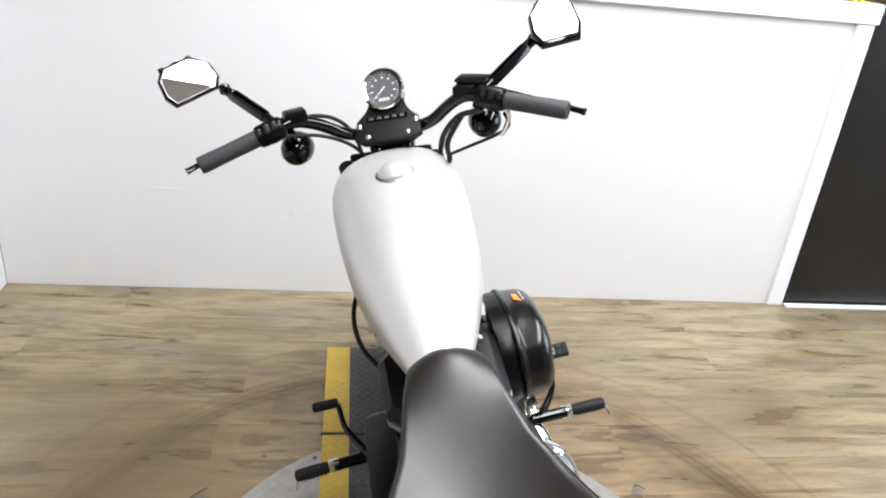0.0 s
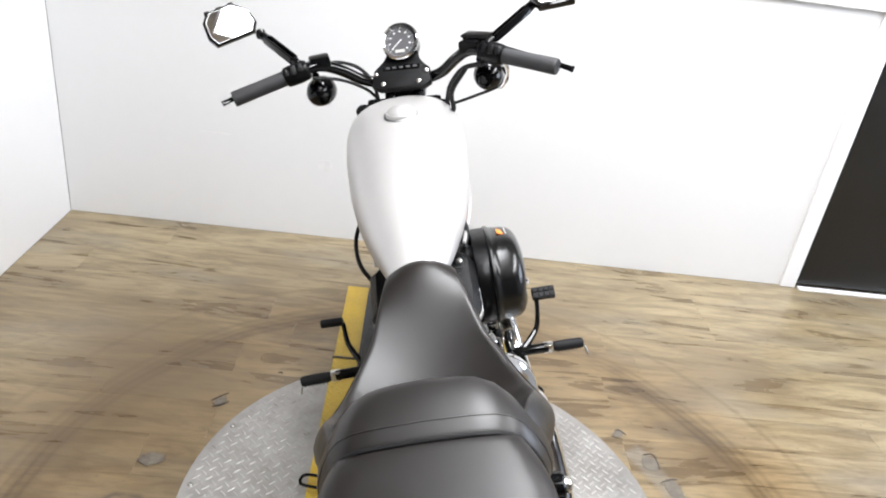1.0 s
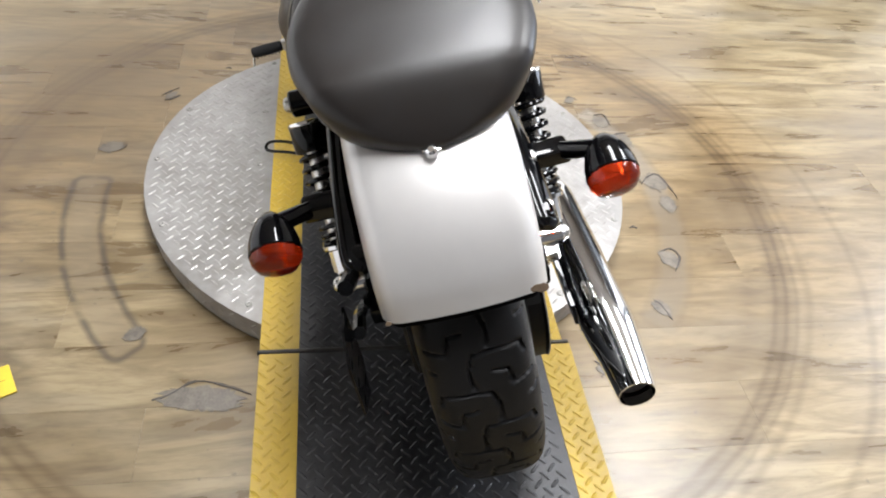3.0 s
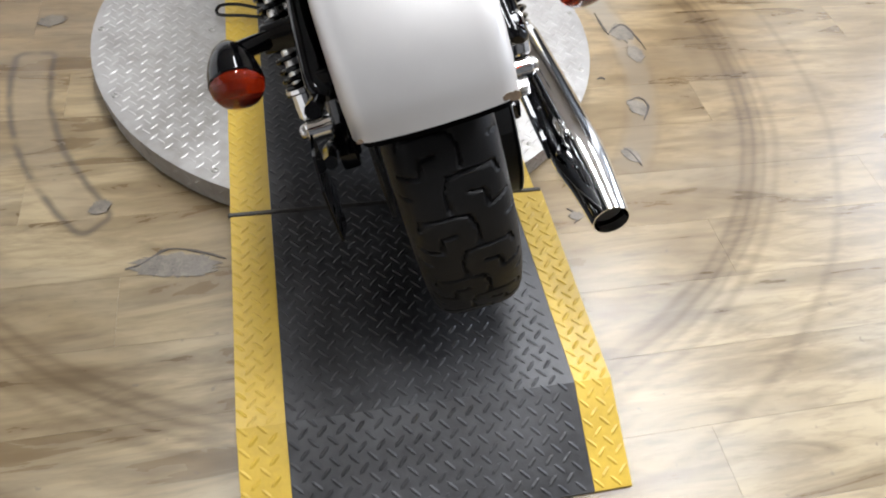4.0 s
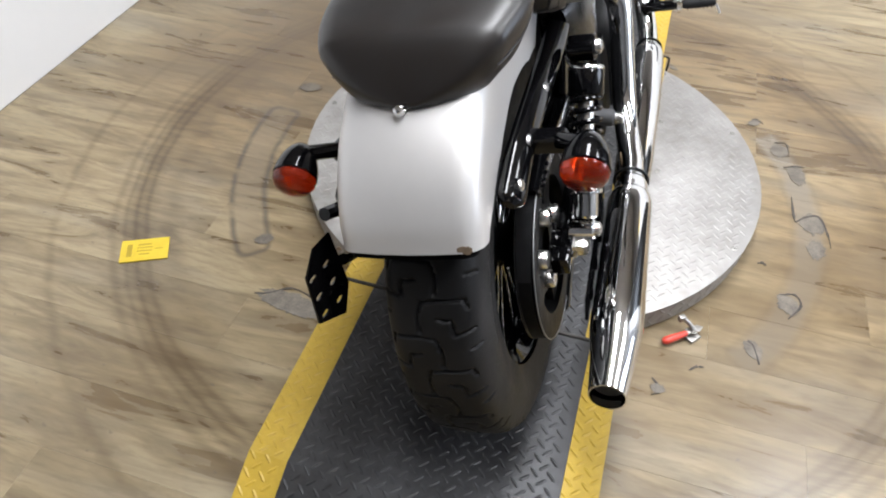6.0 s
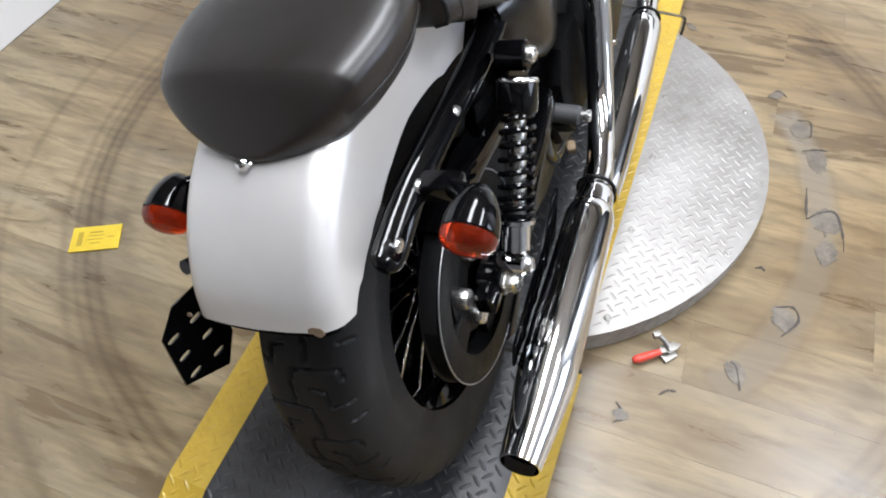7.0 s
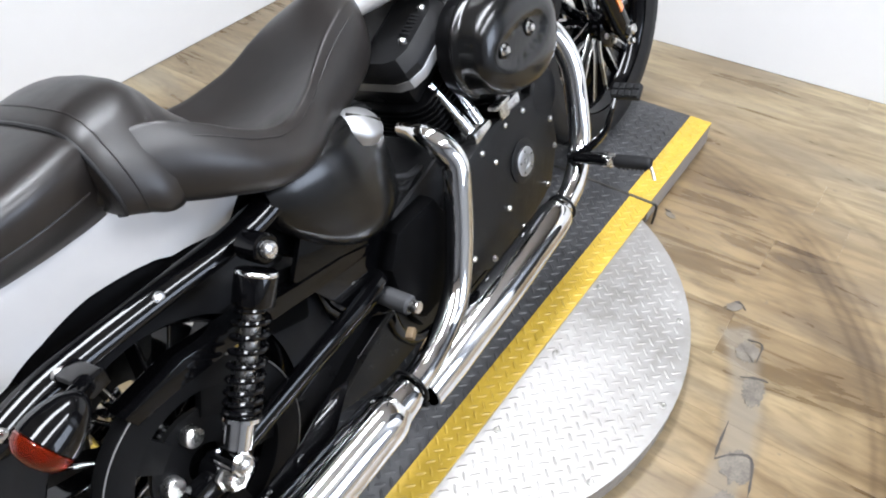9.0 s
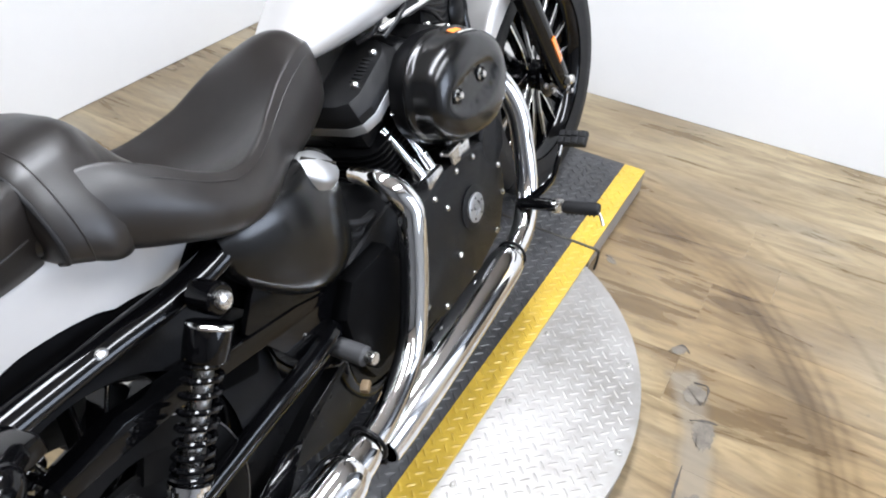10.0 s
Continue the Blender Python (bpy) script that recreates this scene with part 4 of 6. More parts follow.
    part("damper_body", lathe([(0.0135, 0.10), (0.0140, 0.235)], 20, along(hi, lo)), STEEL, shock)
    part("lower_cup", lathe([(0.0275, 0.226), (0.0275, 0.232), (0.0205, 0.234), (0.0205, 0.270), (0.017, 0.274)], 28, along(hi, lo)), CHROME, shock, "chrome lower spring cup")
    for at, r in ((hi, 0.021), (lo, 0.018)):
        part("eyelet", rod(at - RIGHT * s * 0.028, at + RIGHT * s * 0.016, r, 20, 0.003), GLOSS if at is hi else CHROME, shock)
        part("eye_bolt", dome(at + RIGHT * s * 0.016, (s, 0, 0), 0.0125, 0.011), STEEL, shock, "bright eyelet bolt")

# side-mounted number plate bracket
def pierced(outline, holes, thick, m):
    """A flat sheet with holes through it."""
    bm = bmesh.new()
    for loop in [outline] + holes:
        vs = [bm.verts.new((x, y, 0)) for x, y in loop]
        for k in range(len(vs)):
            bm.edges.new((vs[k], vs[(k + 1) % len(vs)]))
    bmesh.ops.triangle_fill(bm, use_beauty=True, use_dissolve=False, edges=bm.edges[:])
    bmesh.ops.solidify(bm, geom=bm.faces[:], thickness=thick)
    bm.transform(m)
    return bm


SLOTS = [oval(0.010, 0.0030, 12, 3, v, w, -14) for v, w in ((-0.288, 0.545), (-0.292, 0.517), (-0.296, 0.489), (-0.256, 0.474), (-0.250, 0.535), (-0.252, 0.505))]
part("plate_bracket", pierced([(-0.300, 0.556), (-0.316, 0.490), (-0.256, 0.446), (-0.222, 0.472), (-0.216, 0.560), (-0.262, 0.572)], SLOTS, 0.003, side(-0.133)), GLOSS, bike, "black slotted number plate bracket", m=Matrix.Translation((-0.145, -0.268, 0.500)) @ Matrix.Diagonal((1, 1.04, 1.08, 1)) @ Matrix.Translation((0.133, 0.262, -0.515)))
part("bracket_arm", tube([(-0.135, -0.225, 0.50), (-0.14, -0.15, 0.45), (-0.142, -0.05, 0.36), (-0.138, 0.0, 0.32)], 0.009, 8, 5), GLOSS, bike)
part("bracket_arm", tube([(-0.13, -0.23, 0.59), (-0.125, -0.20, 0.575), (-0.12, -0.17, 0.57)], 0.010, 8, 4), GLOSS, bike)


# ---- seat ----
DRIVER = [(0.03, 0.722, 0.735, 0.090, 0.0), (0.09, 0.704, 0.780, 0.136, 0.030), (0.14, 0.675, 0.784, 0.158, 0.050), (0.19, 0.652, 0.757, 0.174, 0.054), (0.24, 0.630, 0.721, 0.180, 0.045), (0.29, 0.616, 0.695, 0.173, 0.034), (0.34, 0.612, 0.688, 0.156, 0.026), (0.39, 0.617, 0.696, 0.135, 0.020),
          (0.43, 0.614, 0.708, 0.115, 0.012), (0.475, 0.618, 0.728, 0.100, 0.004), (0.515, 0.626, 0.742, 0.090, -0.006), (0.553, 0.638, 0.751, 0.081, -0.017), (0.585, 0.652, 0.752, 0.070, -0.020), (0.608, 0.674, 0.742, 0.052, -0.016), (0.622, 0.700, 0.730, 0.026, -0.006)]
PILLION = [(-0.178, 0.716, 0.722, 0.016), (-0.170, 0.713, 0.735, 0.050), (-0.158, 0.710, 0.752, 0.080), (-0.144, 0.707, 0.770, 0.102), (-0.130, 0.705, 0.784, 0.117), (-0.115, 0.704, 0.791, 0.126), (-0.070, 0.703, 0.799, 0.140), (-0.020, 0.702, 0.806, 0.143), (0.020, 0.700, 0.810, 0.136), (0.050, 0.698, 0.812, 0.126), (0.064, 0.698, 0.811, 0.121)]   # ahead, bottom, top, half width
PAD = [(0.60, 0.0), (0.74, 0.03), (0.84, 0.17), (0.915, 0.36), (0.970, 0.55), (1.0, 0.71), (0.990, 0.80), (0.952, 0.876), (0.885, 0.928), (0.78, 0.961), (0.63, 0.983), (0.45, 0.996), (0.22, 1.003)]   # share of half width and of height
BOLSTER = [(0.060, 0.712, 0.800, 0.134), (0.066, 0.704, 0.815, 0.142), (0.090, 0.694, 0.825, 0.152), (0.117, 0.684, 0.830, 0.157), (0.142, 0.678, 0.825, 0.153), (0.164, 0.676, 0.811, 0.138), (0.188, 0.676, 0.789, 0.118), (0.214, 0.674, 0.761, 0.100), (0.240, 0.670, 0.730, 0.083), (0.264, 0.660, 0.700, 0.064), (0.284, 0.650, 0.676, 0.040)]
SEAT_U = 0.0085   # the saddle sits a little to the right of the frame's middle
FLANK = [(0.70, 0.0), (0.89, 0.02), (0.955, 0.10), (0.985, 0.24), (1.0, 0.42), (0.988, 0.58), (0.95, 0.74), (0.90, 0.88), (0.865, 0.96), (0.85, 0.99)]   # share of half width and of height
HUMP = [(0.86, 0.0), (0.97, 0.03), (1.0, 0.12), (1.0, 0.26), (0.975, 0.44), (0.925, 0.63), (0.855, 0.80), (0.765, 0.91), (0.63, 0.972), (0.43, 0.996), (0.20, 1.004)]


def dish_ring(row, n=14):
    """The driver part's outline at one place: broad flanks, a sharp rim, and a dish (or crown) between."""
    v, low, rim, half, dish = row
    edge = 0.835 * half
    right = [(half * x, low + (rim - low) * z) for x, z in FLANK]
    right += [(edge * (1 - k / n), rim - dish * (1 - (1 - k / n) ** 2)) for k in range(n)]
    ring = right + [(0, rim - dish)] + [(-x, z) for x, z in right[::-1]]
    return [(x + SEAT_U, v, z) for x, z in ring]


def hump_ring(row, grow=0.0):
    v, low, high, half = row
    lean = 0.05 + 0.30 * min(1.0, max(0.0, (v - 0.080) / 0.085))   # the crest narrows ahead
    right = [((half + grow) * x * (1 - lean * max(0.0, z - 0.35) / 0.65), low + (high + grow - low) * z) for x, z in HUMP]
    ring = right + [(0, low + (high + grow - low) * 1.012)] + [(-x, z) for x, z in right[::-1]]
    slant = 0.28 * min(1.0, max(0.0, (v - 0.09) / 0.04)) * min(1.0, max(0.0, (0.24 - v) / 0.05))
    return [(x + SEAT_U, v + slant * (z - 0.752), z) for x, z in ring]


def pad_ring(row):
    """The pillion pad's outline at one place: flanks tucked in below, a soft rim and a low crown."""
    v, low, high, half = row
    right = [(half * x, low + (high - low) * z) for x, z in PAD]
    return [(x + SEAT_U, v, z) for x, z in right + [(0, low + (high - low) * 1.008)] + [(-x, z) for x, z in right[::-1]]]


def smooth_rows(rows, step=5):
    cols = [spline([(r[0], r[k], 0) for r in rows], step) for k in range(1, len(rows[0]))]
    return [(cols[0][j].x, *(c[j].y for c in cols)) for j in range(len(cols[0]))]


def row_at(rows, v):
    cols = list(zip(*rows))
    return (v, *(float(np.interp(v, cols[0], c)) for c in cols[1:]))


def sew(rings):
    """Rings open at the bottom, closed there by a flat sheet."""
    return skin(rings)


seat = part("seat", sew([dish_ring(r) for r in smooth_rows(DRIVER)]), LEATHER, bike, "black stepped leather-look saddle, driver part", 50)
part("pillion_pad", sew([pad_ring(r) for r in smooth_rows(PILLION)]), LEATHER, seat, "black padded pillion pad", 60)
part("bolster", sew([hump_ring(r) for r in smooth_rows(BOLSTER)]), LEATHER, seat, "raised black bolster behind the driver", 60)
part("seat_piping", tube([p for p in hump_ring(row_at(BOLSTER, 0.0645), 0.001)], 0.0032, 8, 1), PLASTIC, seat, "dark seam welt")
part("seat_piping", tube([p for p in hump_ring(row_at(BOLSTER, 0.086), 0.0004)], 0.0011, 6, 1), LEATHER, seat, "stitched seam")
for s in (-1, 1):
    hem = []
    for k in range(14):
        v = -0.130 + 0.180 * k / 13
        row = row_at(PILLION, v)
        hem.append((SEAT_U + s * (row[3] * 0.932 + 0.0006), v, row[1] + (row[2] - row[1]) * 0.41))
    part("seat_piping", tube(hem, 0.0014, 6, 2), LEATHER, seat, "stitched flank seam")
    rim_line = []
    for k in range(22):
        v = 0.165 + 0.425 * k / 21
        row = row_at(DRIVER, v)
        rim_line.append((SEAT_U + s * row[3] * 0.915, v, row[1] + (row[2] - row[1]) * 0.845))
    part("seat_piping", tube(rim_line, 0.0012, 6, 2), LEATHER, seat, "stitched seam")


# ---- fuel tank ----
def tank_mesh(rows, n=44):
    cols = [spline([(r[0], r[k], 0) for r in rows], 6) for k in range(1, 5)]
    rings = []
    for j in range(len(cols[0])):
        v = cols[0][j].x
        low, high, half, belt = (cols[k][j].y for k in range(4))
        mid = low + (high - low) * belt
        ring = []
        for k in range(n):
            a = 2 * math.pi * k / n
            c, s = math.cos(a), math.sin(a)
            p = 2.25 if s >= 0 else 2.8
            x = half * math.copysign(abs(c) ** (2 / p), c)
            z = mid + ((high - mid) if s >= 0 else (mid - low)) * math.copysign(abs(s) ** (2 / p), s)
            ring.append((x, v, z))
        rings.append(ring)
    return skin(rings)


TANK = [(0.572, 0.722, 0.738, 0.030, 0.5), (0.580, 0.712, 0.752, 0.046, 0.5), (0.61, 0.706, 0.775, 0.060, 0.48), (0.67, 0.704, 0.812, 0.083, 0.45), (0.75, 0.708, 0.852, 0.108, 0.42), (0.84, 0.716, 0.888, 0.126, 0.40), (0.93, 0.728, 0.915, 0.136, 0.40),
        (1.02, 0.742, 0.931, 0.142, 0.40), (1.10, 0.756, 0.932, 0.142, 0.42), (1.16, 0.768, 0.922, 0.132, 0.45), (1.20, 0.780, 0.902, 0.110, 0.48), (1.222, 0.80, 0.874, 0.076, 0.5), (1.226, 0.82, 0.85, 0.03, 0.5)]
tank = part("fuel_tank", tank_mesh(TANK), SILVER, bike, "silver pearl painted fuel tank", 60)
CAP = pose(0.003, 1.0, 0.925, 4, 0, 0)
part("fuel_cap", lathe([(0.036, 0.0), (0.036, 0.008), (0.034, 0.011), (0.032, 0.0105), (0.030, 0.013), (0.023, 0.018), (0.012, 0.021), (0.003, 0.0215)], 40, CAP), SILVER, tank, "round silver screw-in fuel cap")
part("cap_ring", lathe([(0.039, -0.004), (0.040, 0.001), (0.0375, 0.003)], 40, CAP), BAND, tank, "satin ring round the cap")
part("tank_seam", tube([(0.10, 0.74, 0.715), (0.128, 0.90, 0.728), (0.132, 1.02, 0.748), (0.11, 1.15, 0.775)], 0.004, 8, 5), SILVER, tank)

# ---- engine ----
engine = part("engine", prism([(0.43, 0.24), (0.46, 0.17), (0.54, 0.135), (0.92, 0.135), (1.00, 0.19), (1.02, 0.30), (0.98, 0.40), (0.88, 0.43), (0.62, 0.44), (0.47, 0.42)], 0.23, side(0.0), 0.012), WRINKLE, bike, "black V-twin engine case")
part("cam_cover", prism([(0.56, 0.22), (0.64, 0.175), (0.80, 0.17), (0.92, 0.20), (0.975, 0.28), (0.975, 0.37), (0.93, 0.425), (0.84, 0.43), (0.76, 0.44), (0.66, 0.42), (0.585, 0.35)], 0.045, side(0.135), 0.012), WRINKLE, engine, "black wrinkle-painted cam cover")
part("sprocket_cover", prism([(0.40, 0.27), (0.44, 0.22), (0.57, 0.215), (0.585, 0.34), (0.55, 0.41), (0.44, 0.41), (0.40, 0.36)], 0.045, side(0.128), 0.012), UNDER, engine, "black sprocket cover")
part("timer_ring", lathe([(0.045, 0.156), (0.047, 0.160), (0.042, 0.162)], 32, Matrix.Translation((0, 0.825, 0.318)) @ TO_U), WRINKLE, engine)
part("timer_cover", lathe([(0.031, 0.158), (0.031, 0.166), (0.028, 0.168), (0.015, 0.168), (0.014, 0.164), (0.006, 0.164), (0.005, 0.168), (0.002, 0.168)], 32, Matrix.Translation((0, 0.825, 0.318)) @ TO_U), BAND, engine, "bright round timer cover")
for k in range(5):
    a = radians(90 + 72 * k)
    part("timer_screw", dome((0.167, 0.825 + 0.023 * math.cos(a), 0.318 + 0.023 * math.sin(a)), RIGHT, 0.003, 0.002), DARK_STEEL, engine)
part("gear_cover", lathe([(0.052, 0.13), (0.052, 0.152), (0.047, 0.158), (0.003, 0.160)], 32, Matrix.Translation((0, 0.955, 0.405)) @ TO_U), WRINKLE, engine, "round black cover")
for v, w in ((0.60, 0.235), (0.66, 0.19), (0.78, 0.185), (0.90, 0.215), (0.955, 0.28), (0.955, 0.345), (0.86, 0.415), (0.79, 0.42), (0.70, 0.41), (0.625, 0.36), (0.735, 0.37), (0.745, 0.255)):
    part("cover_bolt", dome((0.157, v, w), RIGHT, 0.0065, 0.006), STEEL, engine, "bright cover bolt")
part("primary_cover", prism([(0.46, 0.24), (0.55, 0.19), (0.72, 0.18), (0.90, 0.20), (0.985, 0.27), (0.985, 0.36), (0.90, 0.42), (0.70, 0.42), (0.55, 0.39), (0.47, 0.34)], 0.075, side(-0.145), 0.02), WRINKLE, engine, "black primary cover")
part("derby_cover", lathe([(0.055, -0.180), (0.055, -0.187), (0.048, -0.19), (0.003, -0.19)], 36, Matrix.Translation((0, 0.62, 0.30)) @ TO_U), WRINKLE, engine)


def cylinder(sign):
    """One finned barrel with head and rocker box, leaning back (-1) or ahead (1)."""
    m = Matrix.Translation((0, 0.800 + sign * 0.006, 0.364)) @ pose(0, 0, 0, -sign * 22.5, 0, 0)
    barrel = part("cylinder", lathe([(0.062, 0.02), (0.062, 0.20)], 24, m.copy()), SATIN, engine, "black finned cylinder")
    for k in range(13):
        h = 0.055 + 0.0125 * k
        wide, deep = (0.089, 0.075) if k < 6 else (0.104, 0.084)
        part("fin", prism(oval(wide, deep, 28, 4.0), 0.0042, m @ Matrix.Translation((0, 0, h)), 0.0012), SATIN, barrel)
    part("head", rbox(0.165, 0.135, 0.05, 0.012, m @ Matrix.Translation((0, 0, 0.232))), SATIN, barrel)
    a, b, c = 0.113, 0.092, 0.038
    plan = [(a, b - c), (a - c * 0.35, b - c * 0.3), (a - c, b), (-a + c, b), (-a, b - c), (-a, -b + c), (-a + c, -b), (a - c, -b), (a - c * 0.35, -b + c * 0.3), (a, -b + c)]
    part("head_band", prism([(x * 1.012, y * 1.012) for x, y in plan], 0.019, m @ Matrix.Translation((0.004, 0.012, 0.2680)), 0.002), BAND, barrel, "satin aluminium band")
    part("rocker_box", skin([[(x * f + 0.004, y * f + 0.012, h) for x, y in plan] for f, h in ((0.97, 0.274), (1.0, 0.278), (1.0, 0.294), (0.985, 0.298), (0.885, 0.314), (0.865, 0.3165))]), WRINKLE, barrel, "angular black rocker box", 25, m)
    for k in range(7):
        part("rocker_rib", rbox(0.034, 0.0042, 0.007, 0.0015, m @ pose(0.086, -0.010 + 0.0088 * k, 0.3140, 0, 12, 0)), WRINKLE, barrel)
    part("rocker_cover_seam", rbox(0.005, 0.150, 0.004, 0.001, m @ Matrix.Translation((0.014, 0.012, 0.3175))), WRINKLE, barrel)
    for x, y in ((0.084, 0.058), (0.084, -0.018), (-0.055, 0.058), (-0.055, -0.018)):
        part("rocker_bolt", dome(m @ Vector((x, y, 0.3155)), m.to_3x3() @ Vector((0, 0, 1)), 0.0075, 0.009), STEEL, barrel, "bright rocker bolt")
    for d in (-0.020, 0.022):
        a, b = m @ Vector((0.086, d, 0.215)), Vector((0.135, 0.785 + sign * 0.055 + d * 0.8, 0.44))
        part("pushrod_tube", rod(a, b, 0.0095, 16), CHROME, engine, "chrome pushrod tube")
        part("pushrod_cap", rod(b, b + (a - b).normalized() * 0.045, 0.0125, 16, 0.002), CHROME, engine)
    part("lifter_block", rbox(0.035, 0.06, 0.03, 0.006, Matrix.Translation((0.135, 0.785 + sign * 0.055, 0.437))), MACHINED, engine, "bright lifter block")
    return barrel


cylinder(-1)
cylinder(1)
part("intake", tube([(0.02, 0.785, 0.66), (0.08, 0.785, 0.655), (0.13, 0.79, 0.63)], 0.032, 16, 4), SATIN, engine)

# air cleaner: a deep oval lid on a backing plate
AC = side(0.0) @ Matrix.Translation((0.832, 0.578, 0)) @ pose(0, 0, 0, 0, 0, -12)
cleaner = part("air_cleaner", prism(oval(0.143, 0.099, 44, 2.35), 0.03, AC @ Matrix.Translation((0, 0, 0.132)), 0.004), SATIN, bike, "black air cleaner backing plate")
rings = []
for scale, u in ((1.0, 0.147), (1.035, 0.150), (1.035, 0.157), (1.0, 0.160), (0.985, 0.168), (0.965, 0.190), (0.935, 0.202), (0.89, 0.2095), (0.82, 0.2155), (0.74, 0.2195), (0.66, 0.222), (0.57, 0.224), (0.48, 0.2255), (0.38, 0.2265), (0.28, 0.227), (0.18, 0.2273), (0.08, 0.2275), (0.005, 0.2275)):
    ring = []
    for x, y in oval(0.143, 0.099, 72, 2.35):
        x, y = x * scale, y * scale
        dx, dy = x + 0.018, y - 0.004
        px, py = dx * math.cos(0.24) + dy * math.sin(0.24), dy * math.cos(0.24) - dx * math.sin(0.24)
        inside = 1 - math.sqrt((px / 0.100) ** 2 + (py / 0.040) ** 2)
        sink = 0.010 * min(1.0, max(0.0, inside / 0.30)) ** 1.5 if scale < 0.95 else 0.0
        ring.append(AC @ Vector((x, y, u - sink)))
    rings.append(ring)
part("cover", skin(rings), SATIN_TANK, cleaner, "satin black oval air cleaner lid with a sunk centre", 60)
part("cover_swage", tube([AC @ Vector(p) for p in ((-0.10, -0.046, 0.205), (-0.04, -0.058, 0.2115), (0.035, -0.056, 0.2115), (0.095, -0.036, 0.207))], 0.0035, 8, 5), SATIN_TANK, cleaner)
for x, y in ((-0.080, -0.003), (0.008, 0.018)):
    part("bolt_cup", lathe([(0.015, 0.0), (0.0155, 0.003), (0.013, 0.004), (0.011, 0.001)], 20, AC @ Matrix.Translation((x, y, 0.2165))), SATIN_TANK, cleaner)
    part("cover_bolt", bolt(AC @ Vector((x, y, 0.2165)), RIGHT, 0.0068, 0.011), STEEL, cleaner, "bright cover bolt")
DEC = AC @ pose(-0.01, 0.0965, 0.183, -72, 0, 0)
part("warning_label", rbox(0.036, 0.016, 0.0012, 0, DEC), ORANGE, cleaner, "orange warning label")
PRINT = AC @ pose(0.004, 0.0905, 0.2005, -58, 0, 0)
for k in range(4):
    part("print_bar", rbox(0.052 - 0.008 * (k % 2), 0.0022, 0.0012, 0, PRINT @ Matrix.Translation((0, 0.006 - 0.0042 * k, 0.0006 * (k - 1) ** 2 * 0.2))), DECAL, cleaner)
part("drain_bracket", join(rbox(0.02, 0.05, 0.008, 0.002, Matrix.Translation((0.17, 0.77, 0.478))), rbox(0.006, 0.03, 0.05, 0.002, Matrix.Translation((0.16, 0.795, 0.46)))), STEEL, engine, "bright bracket")

# oil tank behind the engine
rings = []
for j in range(13):
    t = j / 12
    v = 0.252 + 0.245 * t
    wid = 0.062 * max(0.06, math.sin(math.pi * min(1, 0.10 + 0.80 * t)) ** 0.55)
    hi_w, lo_w = 0.618 + 0.02 * math.sin(math.pi * t), 0.585 - 0.165 * math.sin(math.pi * min(1, 0.05 + 0.62 * t)) ** 0.8
    rings.append([(0.100 + wid * math.copysign(abs(math.cos(a)) ** 0.58, math.cos(a)), v, (hi_w + lo_w) / 2 + (hi_w - lo_w) / 2 * math.copysign(abs(math.sin(a)) ** 0.58, math.sin(a))) for a in np.linspace(0, 2 * math.pi, 28, endpoint=False)])
oil = part("oil_tank", skin(rings), SATIN_TANK, bike, "satin black oil tank", 60)
CAPM = along((0.128, 0.452, 0.596), (0.170, 0.470, 0.66))
part("filler_cap", lathe([(0.0365, 0.0), (0.0370, 0.012), (0.0355, 0.018), (0.029, 0.024), (0.017, 0.028), (0.003, 0.0295)], 36, CAPM), BAND, oil, "dull silver oil filler cap")
part("cap_slot", rbox(0.056, 0.0030, 0.010, 0.001, CAPM @ pose(0, 0, 0.0245, 0, 0, 118)), DARK_STEEL, oil, "dark slot across the cap")
part("oil_line", tube([(0.10, 0.47, 0.48), (0.12, 0.51, 0.45), (0.10, 0.56, 0.44)], 0.007, 8, 5), RUBBER, bike)
part("oil_line", tube([(0.115, 0.465, 0.50), (0.13, 0.52, 0.47), (0.11, 0.58, 0.45)], 0.007, 8, 5), RUBBER, bike)
part("battery_cover", prism(oval(0.11, 0.075, 28, 2.8, 0.36, 0.53), 0.05, side(-0.105), 0.02), SATIN_TANK, bike, "satin black side cover")
part("frame_plate", prism([(0.24, 0.46), (0.30, 0.53), (0.46, 0.45), (0.47, 0.30), (0.40, 0.26), (0.34, 0.30)], 0.012, side(0.112), 0.003), GLOSS, bike, "gloss black frame plate")
# black sheet stands for the shade under the engine and the lower guard
part("lower_gap_plate", prism([(0.06, 0.215), (0.36, 0.128), (0.57, 0.128), (0.57, 0.25), (0.45, 0.29), (0.30, 0.285), (0.15, 0.262)], 0.010, side(0.088), 0.003), SATIN, bike, "satin black lower guard, also filling the shaded gap under the engine")
part("swing_bolt", bolt((0.118, 0.372, 0.325), RIGHT, 0.010, 0.010), STEEL, bike, "bright pivot bolt")
part("oil_filter_box", rbox(0.06, 0.12, 0.10, 0.01, pose(0.06, 0.22, 0.43, -20, 0, 0)), UNDER, bike, "black box behind the shock")
part("wood_wedge", rbox(0.016, 0.022, 0.016, 0.005, pose(0.150, 0.392, 0.225, 20, 0, 15)), TAN, bike, "tan block by the exhaust")
part("frame_tube", tube([(0, 1.13, 0.83), (0, 1.00, 0.80), (0, 0.75, 0.74), (0, 0.50, 0.66), (0, 0.35, 0.62)], 0.022, 12, 5), GLOSS, bike)
